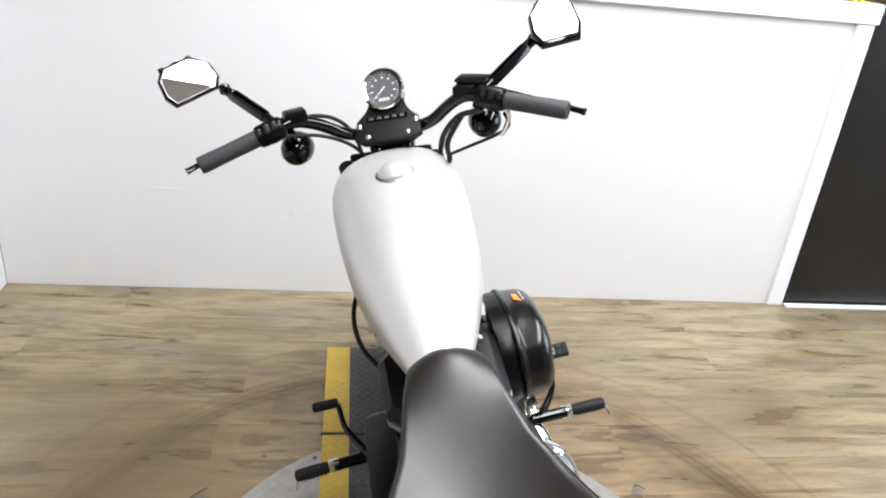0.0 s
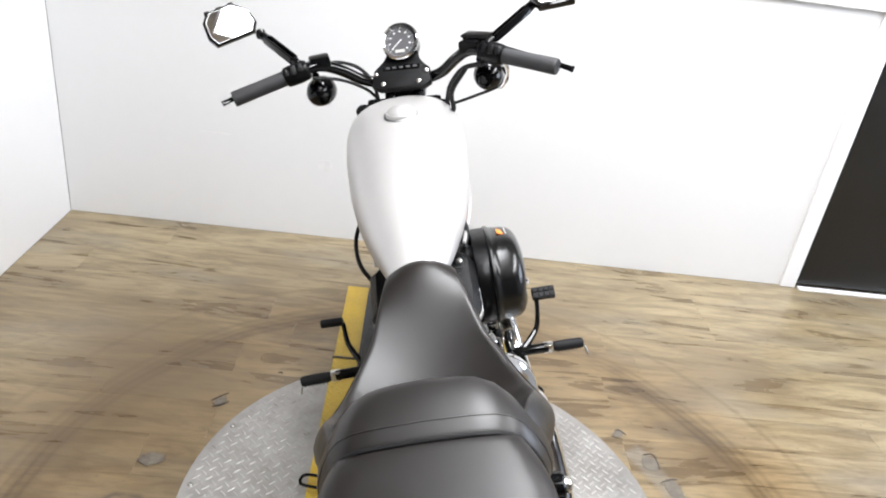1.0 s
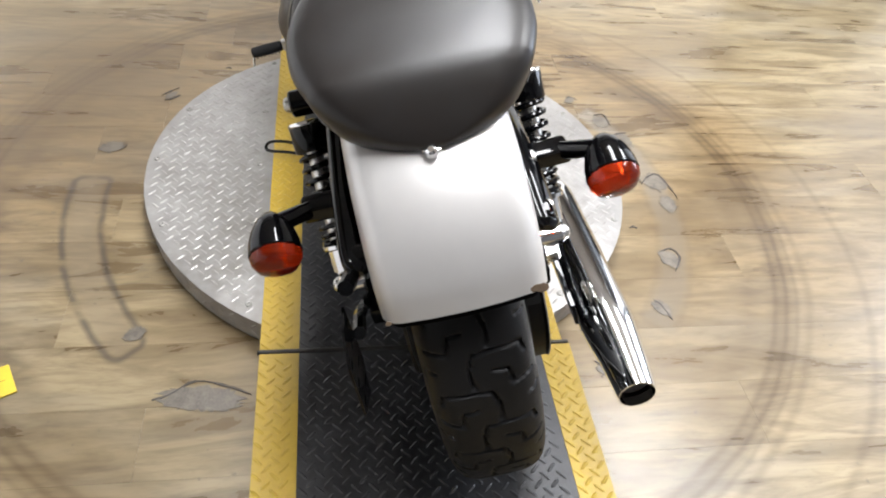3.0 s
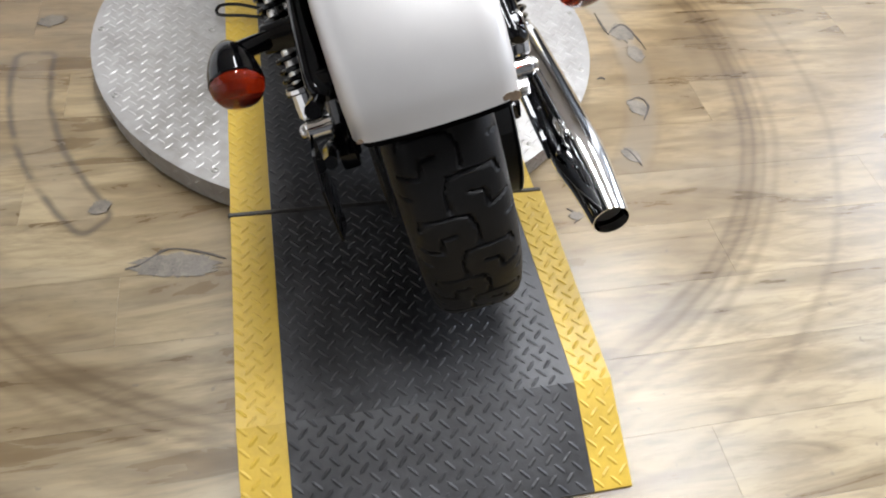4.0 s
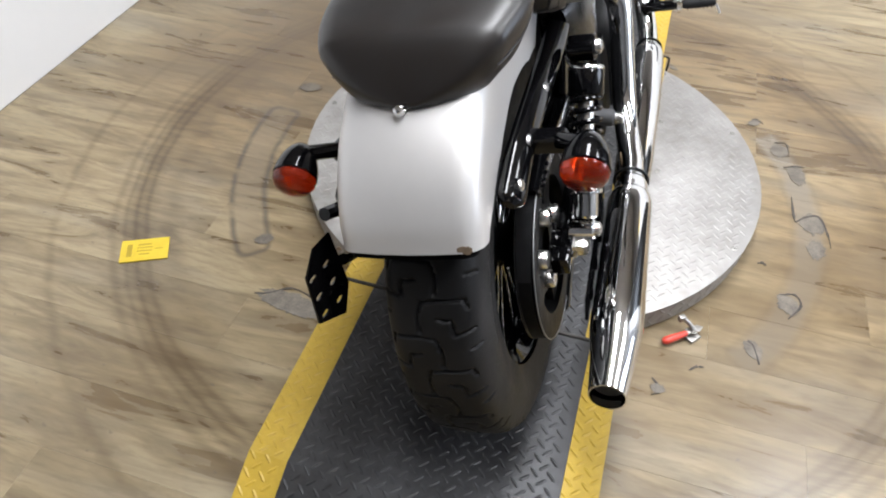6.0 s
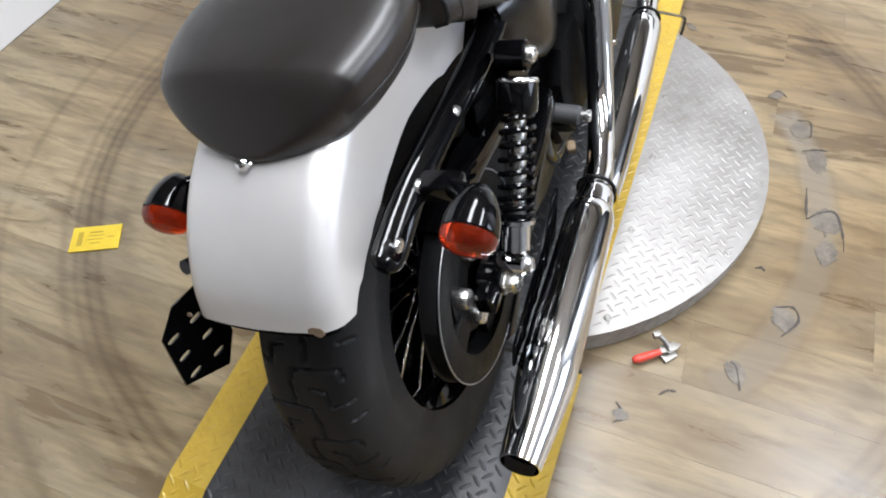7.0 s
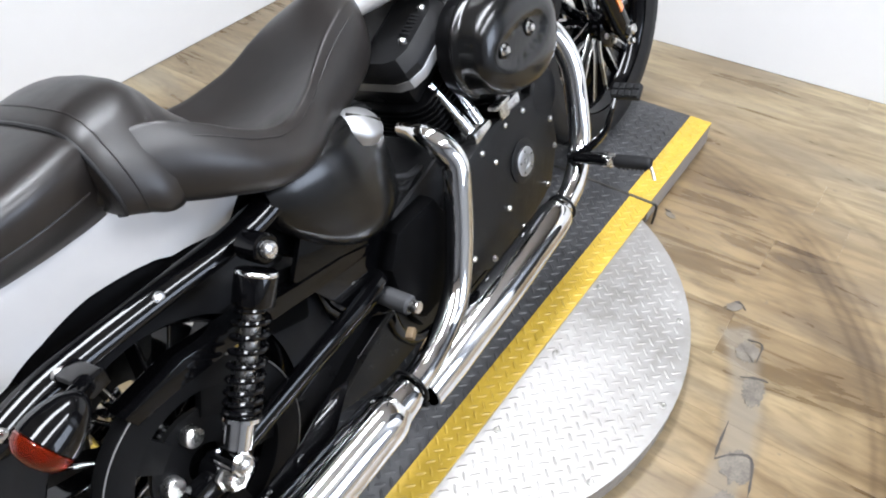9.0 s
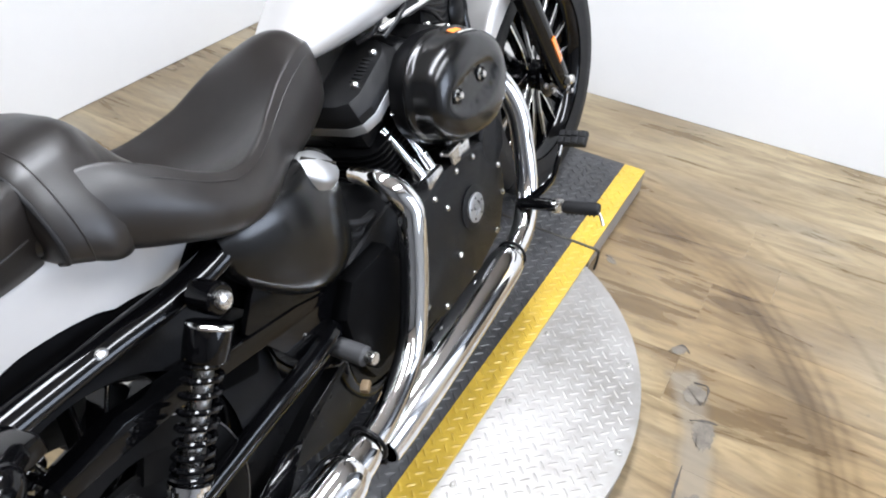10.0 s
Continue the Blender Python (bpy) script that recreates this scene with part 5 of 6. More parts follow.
for s in (-1, 1):
    part("down_tube", tube([(s * 0.02, 1.12, 0.80), (s * 0.06, 1.09, 0.60), (s * 0.08, 1.055, 0.30), (s * 0.08, 1.01, 0.16), (s * 0.085, 0.90, 0.12), (s * 0.085, 0.52, 0.12), (s * 0.09, 0.42, 0.18), (s * 0.095, 0.40, 0.32), (s * 0.10, 0.32, 0.52), (s * 0.105, 0.25, 0.60)], 0.0145, 12, 5), GLOSS, bike, "gloss black frame tube")

# ---- exhaust ----
R1 = [(0.06, 0.62, 0.500), (0.10, 0.600, 0.510), (0.135, 0.585, 0.513), (0.161, 0.588, 0.493), (0.178, 0.593, 0.460), (0.183, 0.581, 0.423), (0.185, 0.549, 0.338), (0.188, 0.501, 0.256), (0.197, 0.437, 0.220), (0.211, 0.345, 0.210), (0.216, 0.270, 0.212)]
pipe = part("rear_exhaust_pipe", tube(R1, [0.016, 0.018, 0.021, 0.0245, 0.0255, 0.0255, 0.0255, 0.0255, 0.0255, 0.0255, 0.0255], 20, 7), CHROME, bike, "chrome exhaust pipe of the rear cylinder")
R2 = [(0.07, 0.985, 0.560), (0.13, 1.035, 0.520), (0.17, 1.050, 0.440), (0.186, 1.030, 0.340), (0.198, 0.990, 0.255), (0.211, 0.915, 0.208), (0.217, 0.82, 0.196), (0.218, 0.78, 0.194)]
front_pipe = part("front_exhaust_pipe", tube(R2, 0.0245, 20, 7), CHROME, bike, "chrome exhaust pipe of the front cylinder")
part("heat_shield", tube([(0.218, 0.825, 0.198), (0.2185, 0.80, 0.1975), (0.216, 0.60, 0.186), (0.210, 0.40, 0.174), (0.2075, 0.322, 0.170)], [0.027, 0.038, 0.040, 0.040, 0.037], 24, 5, hollow=0.9), CHROME, front_pipe, "long chrome heat shield")
part("pipe_clamp", tube([(0.218 + 0.0295 * math.cos(a), 0.842, 0.199 + 0.0295 * math.sin(a)) for a in np.linspace(0, 2 * math.pi, 24, endpoint=False)], 0.0035, 8, 1, True), SATIN, front_pipe, "black band clamp")
muffler = part("muffler", tube([(0.215, 0.285, 0.211), (0.2155, 0.272, 0.2115), (0.216, 0.235, 0.213), (0.2165, 0.215, 0.2145), (0.2185, 0.06, 0.222), (0.220, -0.10, 0.230), (0.221, -0.17, 0.233), (0.219, -0.246, 0.237)], [0.031, 0.033, 0.036, 0.0435, 0.0435, 0.0435, 0.036, 0.029], 32, 5, hollow=0.93), CHROME, bike, "long chrome muffler with a tapered tip")
part("baffle", tube([(0.221, -0.15, 0.233), (0.2195, -0.225, 0.236)], 0.024, 20, 1), DARK_STEEL, muffler, "dark inside of the muffler")
part("pipe_clamp", tube([(0.2135 + 0.0325 * math.cos(a), 0.297, 0.211 + 0.0325 * math.sin(a)) for a in np.linspace(0, 2 * math.pi, 28, endpoint=False)], 0.0038, 8, 1, True), SATIN, muffler, "black band clamp")
part("clamp_screw", rod((0.240, 0.297, 0.178), (0.220, 0.297, 0.172), 0.005, 10), SATIN, muffler)
part("muffler_bracket", prism([(-0.10, 0.24), (0.16, 0.235), (0.22, 0.29), (0.18, 0.30), (0.10, 0.27), (-0.08, 0.265)], 0.006, side(0.172), 0.002), GLOSS, bike, "black muffler bracket")
for v in (-0.05, 0.02, 0.09):
    part("bracket_hole", lathe([(0.010, 0), (0.0135, 0.0015), (0.010, 0.003)], 14, Matrix.Translation((0.175, v, 0.252)) @ TO_U, False), GLOSS, bike)

# ---- foot controls ----
def peg(s, root, tip):
    root, tip = Vector(root), Vector(tip)
    way = (tip - root).normalized()
    mount = part("foot_peg", rod(root, root + way * 0.085, 0.0135, 14), GLOSS, bike, "black folding foot peg")
    part("hinge", rbox(0.020, 0.026, 0.026, 0.004, along(root + way * 0.085, tip)), STEEL, mount)
    m = along(root + way * 0.098, tip)
    part("rubber", tube([m @ Vector((0, 0, z)) for z in (0, 0.006, 0.04, 0.074, 0.080)], [0.009, 0.0135, 0.0145, 0.0135, 0.008], 12, 4, flat=0.75), RUBBER, mount, "ribbed rubber peg pad")
    for k in range(7):
        part("rib", rbox(0.020, 0.003, 0.004, 0.001, m @ Matrix.Translation((0.0, 0, 0)) @ pose(0, 0.0, 0.012 + 0.0095 * k, 90, 0, 0) @ Matrix.Translation((0, 0, 0.012))), RUBBER, mount)
    part("feeler", tube([tip - way * 0.004, tip + way * 0.006 + Vector((0, -0.006, -0.012)), tip + way * 0.012 + Vector((0, -0.012, -0.03))], 0.003, 8, 4), STEEL, mount, "bent metal peg feeler")
    return mount


peg(1, (0.20, 0.950, 0.258), (0.374, 0.948, 0.260))
peg(-1, (-0.19, 0.932, 0.285), (-0.360, 0.925, 0.283))
part("brake_lever", tube([(0.195, 0.945, 0.255), (0.225, 0.955, 0.268), (0.262, 0.985, 0.300), (0.272, 1.010, 0.335), (0.275, 1.030, 0.358)], [0.012, 0.010, 0.007, 0.006, 0.006], 10, 5), GLOSS, bike, "black rear brake lever")
pedal = part("brake_pedal", rbox(0.062, 0.034, 0.016, 0.004, pose(0.296, 1.046, 0.367, 35, 0, 0)), RUBBER, bike, "black ribbed brake pedal pad")
for a in range(4):
    for b in range(2):
        part("pad_block", rbox(0.0125, 0.013, 0.004, 0.001, pose(0.296, 1.046, 0.367, 35, 0, 0) @ Matrix.Translation((-0.0225 + 0.015 * a, -0.008 + 0.016 * b, 0.0095))), RUBBER, pedal)
part("shift_lever", tube([(-0.19, 0.925, 0.290), (-0.205, 0.945, 0.300), (-0.235, 0.985, 0.335), (-0.240, 1.005, 0.372), (-0.242, 1.012, 0.388)], [0.012, 0.009, 0.007, 0.006, 0.006], 10, 5), GLOSS, bike, "black shift lever")
part("shift_peg", rod((-0.240, 1.013, 0.392), (-0.300, 1.014, 0.392), 0.0115, 14, 0.003), RUBBER, bike, "rubber shift peg")
for s, v, w in ((1, 0.388, 0.303), (-1, 0.388, 0.31)):
    pp = part("passenger_peg_mount", rod((s * 0.115, v, w + 0.01), (s * 0.18, v, w), 0.0175, 16, 0.004), GRIP, bike, "grey rubber passenger peg")
    part("peg_end", rod((s * 0.18, v, w), (s * 0.197, v, w), 0.011, 12), STEEL, pp)
# side stand
part("side_stand", tube([(-0.10, 0.62, 0.14), (-0.17, 0.66, 0.09), (-0.235, 0.70, 0.055), (-0.262, 0.712, 0.046)], [0.012, 0.011, 0.010, 0.009], 10, 5), GLOSS, bike, "black side stand leg")
part("stand_loop", tube([(-0.20, 0.68, 0.10), (-0.27, 0.70, 0.118), (-0.33, 0.735, 0.128), (-0.375, 0.750, 0.128), (-0.382, 0.730, 0.120), (-0.33, 0.712, 0.112), (-0.28, 0.69, 0.105)], 0.004, 8, 5), GLOSS, bike, "bent wire stand loop")
# ---- steered parts ----
HEAD = Matrix.Translation((0, 1.13, 0.86))
TURNED = HEAD @ Matrix.Rotation(radians(-6.0), 4, Vector((0, -math.sin(radians(30)), math.cos(radians(30))))) @ HEAD.inverted()
RAKE = Vector((0, -math.sin(radians(30)), math.cos(radians(30))))


BARS = Matrix.Translation((0.005, 1.13, 0)) @ pose(0, 0, 0, 0, 0, -11.0) @ Matrix.Translation((0, -1.13, 0))
SWUNG = TURNED


def steer(name, bm, mat, parent, label="", angle=35):
    return part(name, bm, mat, parent, label, angle, SWUNG)


front_wheel, FW = wheel("front_wheel", AXLE_F, 0.332, 0.238, 0.050, CUTS_F, 16, 9, 0.060, TURNED, 0.014)
part("hub_flange", lathe([(0.02, 0.056), (0.055, 0.058), (0.058, 0.062), (0.052, 0.067), (0.020, 0.070)], 32, FW.copy(), False), GLOSS, front_wheel, "black hub flange")
for k in range(5):
    a = 2 * math.pi * k / 5
    part("flange_bolt", lathe([(0.0075, 0.064), (0.0075, 0.072), (0.006, 0.074), (0.001, 0.074)], 12, FW @ Matrix.Translation((0.042 * math.cos(a), 0.042 * math.sin(a), 0))), STEEL, front_wheel, "bright flange bolt")
part("front_rotor", lathe([(0.08, -0.075), (0.146, -0.075), (0.146, -0.070), (0.08, -0.070), (0.08, -0.075)], 48, FW.copy(), False), STEEL, front_wheel, "steel brake disc")
for s in (-1, 1):
    foot = AXLE_F + Vector((s * 0.098, -0.012, 0.0))
    leg = steer("fork_leg", tube([foot - RAKE * 0.030, foot, foot + RAKE * 0.04, foot + RAKE * 0.20, foot + RAKE * 0.33, foot + RAKE * 0.345], [0.016, 0.023, 0.0265, 0.0285, 0.0285, 0.025], 20, 4), GLOSS, bike, "black fork leg")
    steer("fork_tube", rod(foot + RAKE * 0.34, foot + RAKE * 0.655, 0.0195, 18), SATIN, bike)
    steer("axle_cap", join(rod(foot, foot + RIGHT * s * 0.038, 0.013, 18, 0.003), rod(foot + RIGHT * s * 0.026, foot + RIGHT * s * 0.04, 0.0105, 6)), STEEL, leg, "bright front axle end")
    steer("pinch_bolt", bolt(foot + Vector((s * 0.022, 0.0, -0.03)), (s, 0, 0), 0.008, 0.014), STEEL, leg)
    m = along(foot + RAKE * 0.065 + RIGHT * s * 0.0265, foot + RAKE * 0.18 + RIGHT * s * 0.030)
    steer("reflector", rbox(0.004, 0.017, 0.085, 0.0015, m @ Matrix.Translation((0.0, 0.0, 0.055))), AMBER, leg, "amber side reflector")
steer("lower_clamp", rbox(0.25, 0.07, 0.032, 0.01, pose(0, 1.205, 0.790, 30, 0, 0)), GLOSS, bike, "black lower fork clamp")
steer("upper_clamp", rbox(0.19, 0.07, 0.026, 0.01, pose(0, 1.185, 0.880, 30, 0, 0)), GLOSS, bike, "black upper fork clamp")
steer("steering_stem", rod((0, 1.18, 0.77), (0, 1.10, 0.91), 0.03, 20), GLOSS, bike)
FF = [(1.492 + 0.358 * math.cos(radians(a)), 0.330 + 0.358 * math.sin(radians(a))) for a in (62, 80, 98, 116, 134, 150)]
steer("front_fender", fender(FF[::-1], [0.062] * 6, [0.03, 0.05, 0.055, 0.055, 0.05, 0.03], corner=0.022), SILVER, bike, "silver front fender")
steer("fork_brace", tube([(0.098, 1.36, 0.60), (0.07, 1.40, 0.665), (0.0, 1.41, 0.69), (-0.07, 1.40, 0.665), (-0.098, 1.36, 0.60)], 0.009, 8, 5), GLOSS, bike)

# handlebar
SWUNG = BARS
half = [(0.0, 1.195, 0.952), (0.055, 1.192, 0.953), (0.10, 1.178, 0.968), (0.145, 1.150, 1.005), (0.185, 1.122, 1.026), (0.235, 1.094, 1.020), (0.30, 1.066, 1.006), (0.376, 1.032, 0.992)]
bar_line = [(-x, y, z) for x, y, z in half[:0:-1]] + half
bar = steer("handlebar", tube(bar_line, 0.0135, 16, 5), GLOSS, bike, "gloss black drag handlebar")
steer("riser", join(rbox(0.10, 0.045, 0.05, 0.010, pose(0, 1.19, 0.935, 20, 0, 0), 3), rod((0.035, 1.165, 0.90), (0.035, 1.19, 0.945), 0.016), rod((-0.035, 1.165, 0.90), (-0.035, 1.19, 0.945), 0.016)), GLOSS, bar, "black handlebar riser")
GA = Vector((0.0, 1.184, 0.972))  # indicator plate
GM = Matrix.Translation(GA) @ pose(0, 0, 0, 42, 0, 0)
console = steer("indicator_console", prism([(x * 1.2, y * 1.2) for x, y in ((-0.062, -0.028), (-0.046, -0.038), (0.046, -0.038), (0.062, -0.028), (0.058, 0.006), (0.034, 0.024), (0.030, 0.06), (-0.030, 0.06), (-0.034, 0.024), (-0.058, 0.006))], 0.022, GM, 0.005), WRINKLE, bike, "black indicator console")
for x, y in ((-0.063, -0.005), (0.063, -0.005), (-0.044, -0.033), (0.044, -0.033)):
    steer("console_screw", dome(GM @ Vector((x, y, 0.011)), GM.to_3x3() @ Vector((0, 0, 1)), 0.0058, 0.004), STEEL, console, "bright console screw")
steer("lamp_strip", rbox(0.092, 0.012, 0.002, 0, GM @ Matrix.Translation((0, 0.010, 0.0118))), GLOSS, console)
for k in range(5):
    steer("tell_tale", rbox(0.010, 0.0055, 0.001, 0, GM @ Matrix.Translation((-0.034 + 0.017 * k, 0.010, 0.0132))), DIAL, console)
SM = Matrix.Translation((0.0, 1.218, 1.040)) @ pose(0, 0, 0, 55, 0, 0)
speedo = steer("speedometer", lathe([(0.020, -0.06), (0.036, -0.052), (0.0435, -0.03), (0.0445, 0.0), (0.0445, 0.004)], 40, SM.copy()), GLOSS, bike, "round black speedometer")
steer("bezel", lathe([(0.0445, -0.002), (0.047, 0.002), (0.047, 0.008), (0.0435, 0.012), (0.039, 0.0105), (0.038, 0.004)], 44, SM.copy(), False), CHROME, speedo, "chrome bezel ring")
steer("dial", lathe([(0.040, 0.003), (0.040, 0.005), (0.001, 0.005)], 40, SM.copy()), DIAL, speedo, "dark grey dial")
for k in range(25):
    a = radians(225 - 270 * k / 24)
    big = k % 3 == 0
    steer("tick", rbox(0.005 if big else 0.003, 0.0010 if big else 0.0006, 0.0005, 0, SM @ Matrix.Translation((0.034 * math.cos(a), 0.034 * math.sin(a), 0.0055)) @ pose(0, 0, 0, 0, 0, math.degrees(a))), DIAL_MARK, speedo)
for k in range(9):
    a = radians(225 - 270 * k / 8)
    steer("numeral_bar", rbox(0.0045, 0.003, 0.0004, 0, SM @ Matrix.Translation((0.0255 * math.cos(a), 0.0255 * math.sin(a), 0.0055))), DIAL_MARK, speedo)
steer("needle", prism([(0.006, -0.0012), (0.006, 0.0012), (-0.026, 0.0005), (-0.026, -0.0005)], 0.0008, SM @ Matrix.Translation((0, 0, 0.0075)) @ pose(0, 0, 0, 0, 0, 45)), DIAL_MARK, speedo, "white needle")
steer("odometer", rbox(0.024, 0.007, 0.0006, 0, SM @ Matrix.Translation((0, -0.024, 0.0056))), DECAL, speedo, "grey odometer window")

for s in (-1, 1):
    a, b = Vector((s * 0.262, 1.083, 1.0145)), Vector((s * 0.378, 1.031, 0.991))
    way = (b - a).normalized()
    grip = steer("grip", tube([a, a + way * 0.005, a + way * 0.06, b - way * 0.006, b], [0.0165, 0.0182, 0.0178, 0.0185, 0.015], 20, 4), GRIP, bar, "dark grey rubber grip")
    hm = along(a - way * 0.062, b)
    sw = steer("switch_housing", tube([hm @ Vector((0, 0, z)) for z in (0, 0.006, 0.03, 0.056, 0.062)], [0.018, 0.0235, 0.0255, 0.0235, 0.019], 18, 4), SATIN, bar, "black switch housing")
    back_way = Vector((0, -0.8, 0.55))
    for k, (off, w, h) in enumerate(((0.014, 0.010, 0.018), (0.031, 0.012, 0.022), (0.048, 0.010, 0.016))):
        c = a - way * (0.062 - off) + back_way.normalized() * 0.0235
        steer("switch_button", rbox(w, 0.012, h, 0.003, Matrix.Translation(c) @ pose(0, 0, 0, -25, 0, s * -22)), PLASTIC, sw, "black rocker switch")
    # lever and perch ahead of the grip
    perch = steer("lever_perch", rbox(0.05, 0.05, 0.028, 0.008, Matrix.Translation(a - way * 0.085 + Vector((0, 0.018, 0.004))) @ pose(0, 0, 0, 0, 0, s * -22)), SATIN, bar, "black lever perch")
    l0 = a - way * 0.07 + Vector((0, 0.045, 0.002))
    steer("lever", tube([l0, l0 + way * 0.05 + Vector((0, 0.012, 0)), l0 + way * 0.12 + Vector((0, 0.006, -0.002)), l0 + way * 0.222 + Vector((0, -0.024, -0.004)), l0 + way * 0.236 + Vector((0, -0.028, -0.004))], [0.008, 0.007, 0.006, 0.0065, 0.0085], 10, 5, flat=0.7), GLOSS, bar, "black hand lever")
    # turn signal ball seen under the bar
    p = Vector((s * 0.212, 1.170, 0.950))
    ball = steer("front_turn_signal", lathe([(0.004, -0.040), (0.018, -0.036), (0.030, -0.022), (0.0365, 0.0), (0.037, 0.02), (0.030, 0.034), (0.012, 0.042), (0.002, 0.043)], 28, Matrix.Translation(p) @ pose(0, 0, 0, -90, 0, 0)), GLOSS, bar, "gloss black round turn signal")
    steer("signal_mount", rod(p, Vector((s * 0.20, 1.125, 1.005)), 0.009, 12), GLOSS, bar)
    # mirror
    base, tip = Vector((s * 0.232, 1.105, 1.045)), Vector((s * 0.325, 1.175, 1.098))
    mw = (tip - base).normalized()
    mm = along(base, tip)
    ln = (tip - base).length
    stem = steer("mirror_stem", join(rod(base - mw * 0.01, base + mw * 0.012, 0.010, 14), rbox(0.007, 0.018, ln - 0.02, 0.002, mm @ Matrix.Translation((0.0075, 0, ln / 2))), rbox(0.007, 0.018, ln - 0.02, 0.002, mm @ Matrix.Translation((-0.0075, 0, ln / 2))), rod(tip - mw * 0.014, tip + mw * 0.012, 0.011, 14)), GLOSS, bike, "slotted black mirror stem")
    steer("mirror_ball", lathe([(0.002, -0.014), (0.010, -0.010), (0.014, 0), (0.010, 0.010), (0.002, 0.014)], 14, along(tip + mw * 0.014, tip + mw * 0.04)), GLOSS, stem)
    c = Vector((0.375, 1.145, 1.146)) if s > 0 else Vector((-0.389, 1.145, 1.146))
    face = Matrix.Translation(c) @ pose(0, 0, 0, 66.5 if s < 0 else 45, 0, 29 if s < 0 else 8) @ pose(0, 0, 0, 0, 0, 4 if s > 0 else 10)
    shape = [(s * x * (0.74 if s > 0 else 0.90), y * (1.08 if s > 0 else 0.87)) for x, y in ((-0.060, -0.020), (-0.045, -0.042), (0.052, -0.042), (0.064, -0.018), (0.060, 0.022), (0.040, 0.043), (-0.022, 0.043), (-0.055, 0.016))]
    steer("mirror_housing", prism([(x * 1.11, y * 1.14) for x, y in shape], 0.022, face @ Matrix.Translation((0, 0, -0.0105)), 0.006), GLOSS, stem, "black angular mirror housing")
    for k in range(3):
        steer("housing_notch", rbox(0.014, 0.008, 0.020, 0.003, face @ Matrix.Translation((-s * 0.02 + s * 0.03 * k, 0.0405, -0.010))), GLOSS, stem)
    steer("mirror_frame", prism([(x * 1.0, y * 1.0) for x, y in shape], 0.003, face @ Matrix.Translation((0, 0, 0.0)), 0.0), DARK_STEEL if s > 0 else BAND, stem, "dark mirror edge" if s > 0 else "bright mirror edge")
    steer("mirror_glass", prism([(x * 0.95, y * 0.94) for x, y in shape], 0.002, face @ Matrix.Translation((0, 0, 0.0016))), MIRROR, stem, "mirror glass")

steer("brake_reservoir", rbox(0.062, 0.046, 0.022, 0.006, pose(0.200, 1.146, 1.040, 0, 6, -18), 3), SATIN, bar, "black brake fluid reservoir")
steer("reservoir_lid", rbox(0.066, 0.050, 0.006, 0.002, pose(0.200, 1.146, 1.053, 0, 6, -18)), GLOSS, bar)
for pts, r in (([(-0.20, 1.13, 1.02), (-0.16, 1.17, 1.02), (-0.115, 1.20, 0.995), (-0.085, 1.21, 0.95), (-0.075, 1.20, 0.89)], 0.0045), ([(-0.20, 1.10, 1.005), (-0.14, 1.13, 0.985), (-0.09, 1.165, 0.945), (-0.06, 1.18, 0.90)], 0.004),
               ([(0.21, 1.09, 1.0), (0.16, 1.12, 0.985), (0.12, 1.15, 0.94), (0.10, 1.17, 0.89), (0.06, 1.19, 0.86)], 0.006), ([(0.17, 1.12, 0.99), (0.13, 1.10, 0.94), (0.125, 1.12, 0.89), (0.09, 1.16, 0.86)], 0.006), ([(0.255, 1.095, 0.985), (0.262, 1.105, 0.955), (0.235, 1.115, 0.935), (0.175, 1.125, 0.915), (0.13, 1.12, 0.905)], 0.0035)):
    steer("cable", tube(pts, r, 8, 6), PLASTIC, bar, "black control cable")
steer("cable_fitting", tube([(0.258, 1.092, 1.0), (0.264, 1.10, 0.975), (0.252, 1.108, 0.945), (0.242, 1.112, 0.935)], 0.0055, 8, 4), CHROME, bar, "bright cable fitting")
part("clutch_cable", tube([(-0.06, 1.10, 0.74), (-0.10, 1.0, 0.715), (-0.132, 0.93, 0.700), (-0.142, 0.87, 0.680), (-0.132, 0.81, 0.655), (-0.10, 0.76, 0.63)], 0.005, 8, 6), PLASTIC, bike, "black cable looping past the tank")
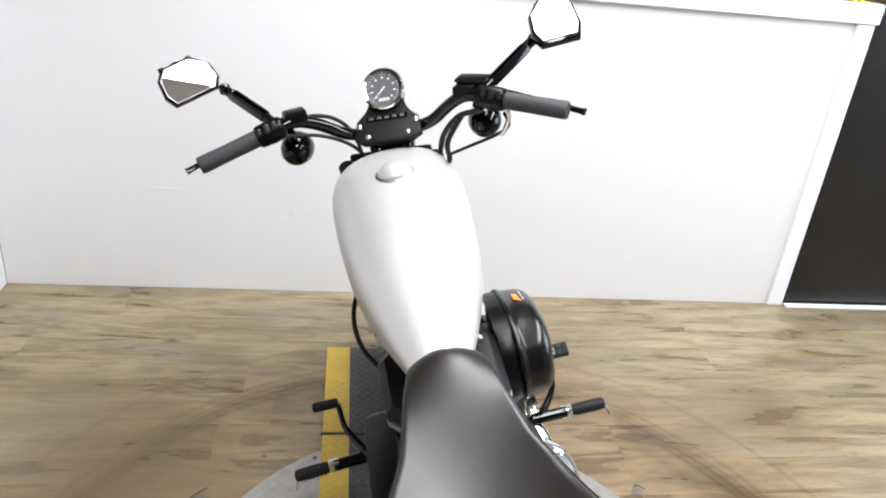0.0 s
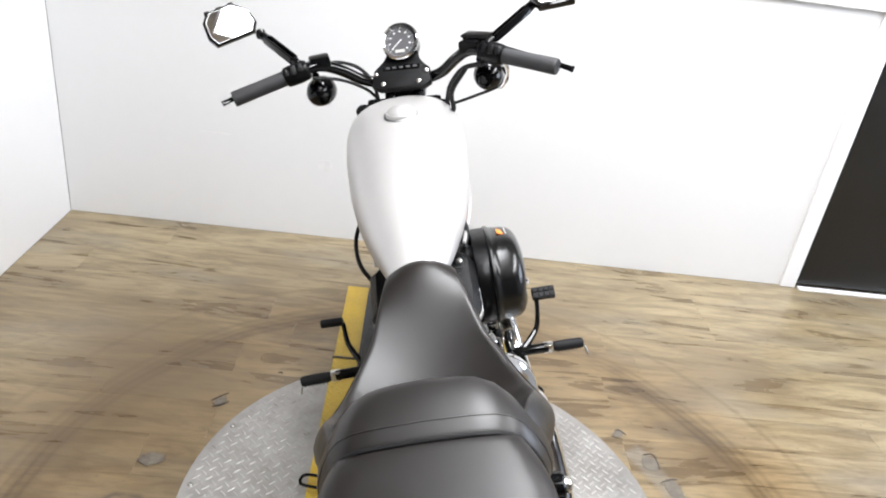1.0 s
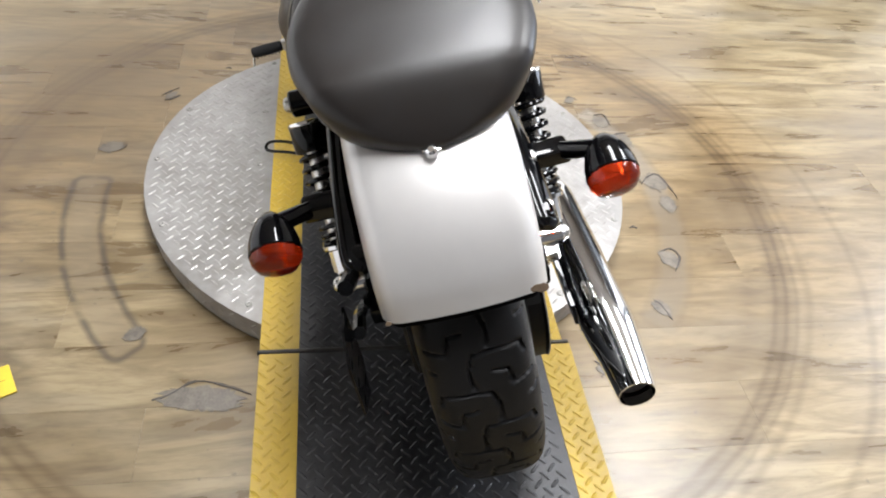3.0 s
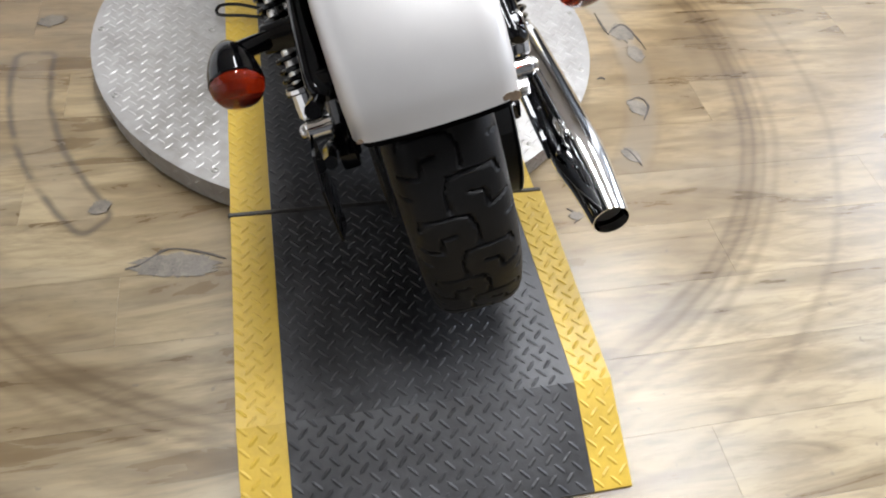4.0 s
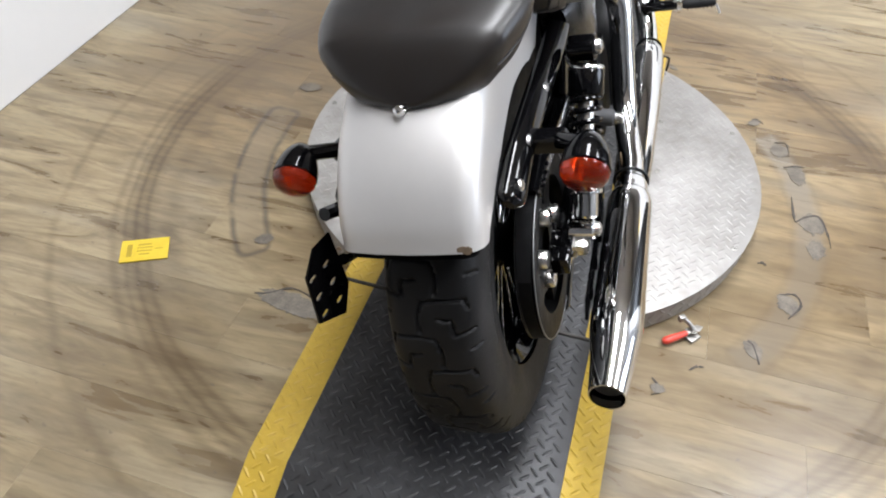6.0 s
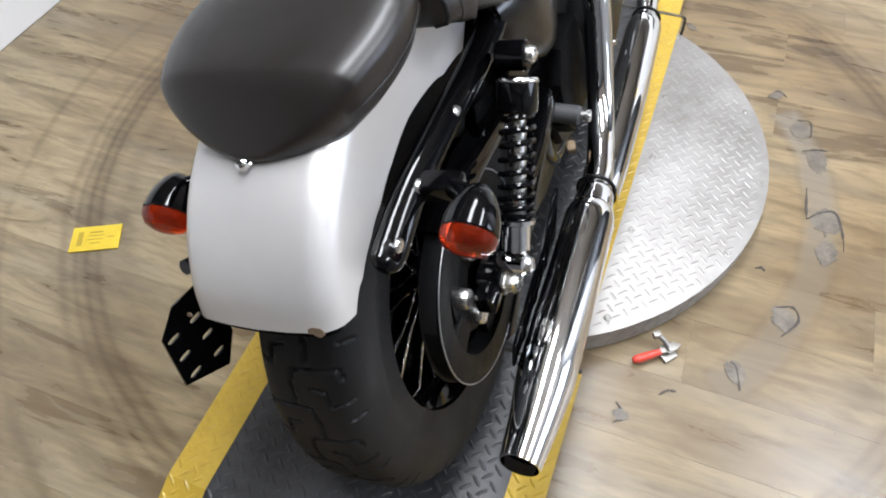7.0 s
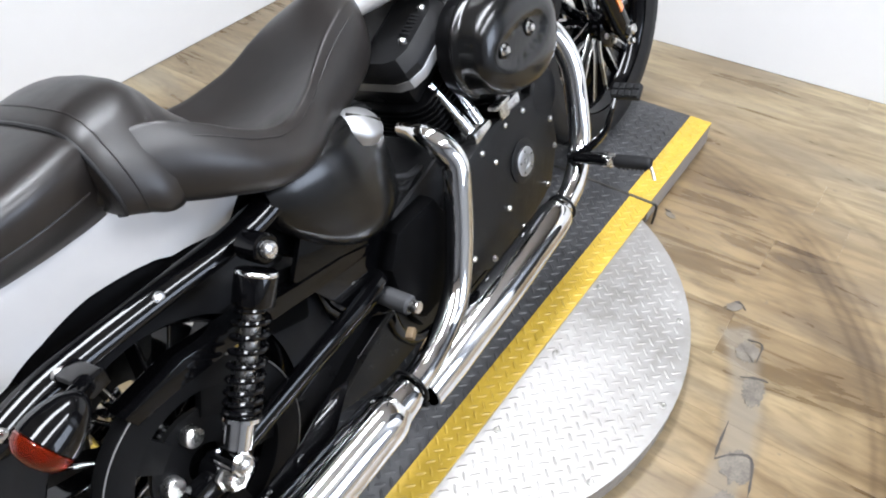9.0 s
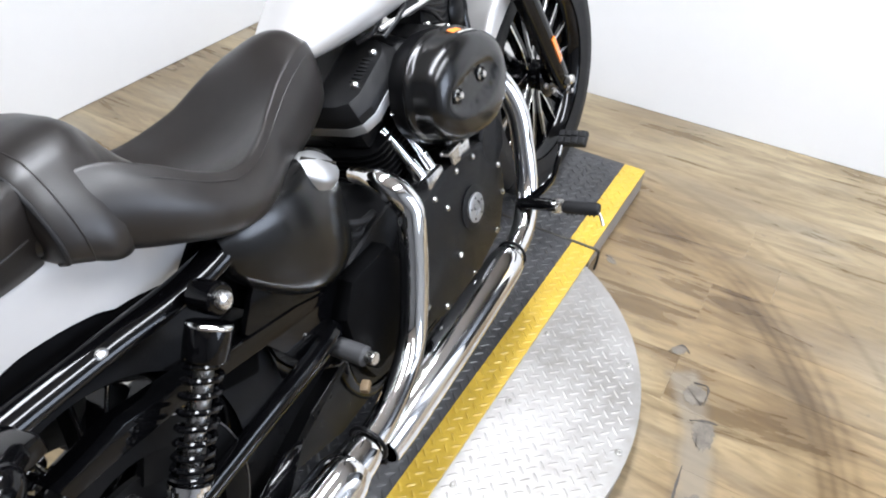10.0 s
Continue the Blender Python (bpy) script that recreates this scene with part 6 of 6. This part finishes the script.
part("spark_lead", tube([(0.05, 0.80, 0.72), (0.08, 0.775, 0.722), (0.085, 0.74, 0.712), (0.06, 0.72, 0.70)], 0.005, 8, 5), PLASTIC, bike)
part("spark_lead", tube([(0.08, 0.86, 0.735), (0.11, 0.80, 0.725), (0.10, 0.745, 0.70)], 0.005, 8, 5), PLASTIC, bike)
part("ignition_box", rbox(0.05, 0.10, 0.04, 0.01, Matrix.Translation((0.06, 0.90, 0.715))), PLASTIC, bike, "black coil box under the tank")
part("coil_bracket", rbox(0.075, 0.15, 0.075, 0.012, pose(0.02, 1.02, 0.668, -14, 0, 0), 3), PLASTIC, bike, "black coil and bracket under the tank")
part("horn", lathe([(0.012, 0.0), (0.034, 0.004), (0.038, 0.012), (0.038, 0.022), (0.030, 0.028), (0.003, 0.030)], 28, Matrix.Translation((0.040, 1.075, 0.640)) @ TO_U), SATIN, bike, "round black horn")
for k in range(3):
    part("loom_wire", tube([(0.055, 0.86 + 0.02 * k, 0.712), (0.075, 0.92 + 0.015 * k, 0.700 - 0.012 * k), (0.070, 0.99, 0.680 - 0.016 * k), (0.045, 1.06, 0.668 - 0.012 * k)], 0.0042, 8, 5), PLASTIC, bike)
part("coil_label", rbox(0.002, 0.045, 0.018, 0, Matrix.Translation((0.0865, 0.92, 0.720))), PAPER, bike, "white sticker")

# ---- floor planks, laid across the booth ----
PW, PL = 0.1525, 1.22
FLOOR_Y1 = 3.25
planks = {}


def lay_plank(x0, x1, y):
    """One plank from x0 to x1; planks of one length share their mesh."""
    size = round(x1 - x0, 3)
    if size in planks:
        ob = planks[size].copy()
        scene.collection.objects.link(ob)
    else:
        ob = planks[size] = finish("plank", rbox(size - 0.0003, PW - 0.0003, 0.004, 0.0001, Matrix.Translation((0, 0, -0.0023)), 1), PLANK, slab, angle=0)
    ob.location = ((x0 + x1) / 2, y, 0.0)


rng = random.Random(5)
for y in np.arange(Y0 + PW / 2, FLOOR_Y1 - PW / 2, PW):
    x = X0 - rng.randrange(1, 23) * 0.05
    while x < X1 - 0.02:
        lay_plank(max(x, X0), min(x + PL, X1), float(y))
        x += PL
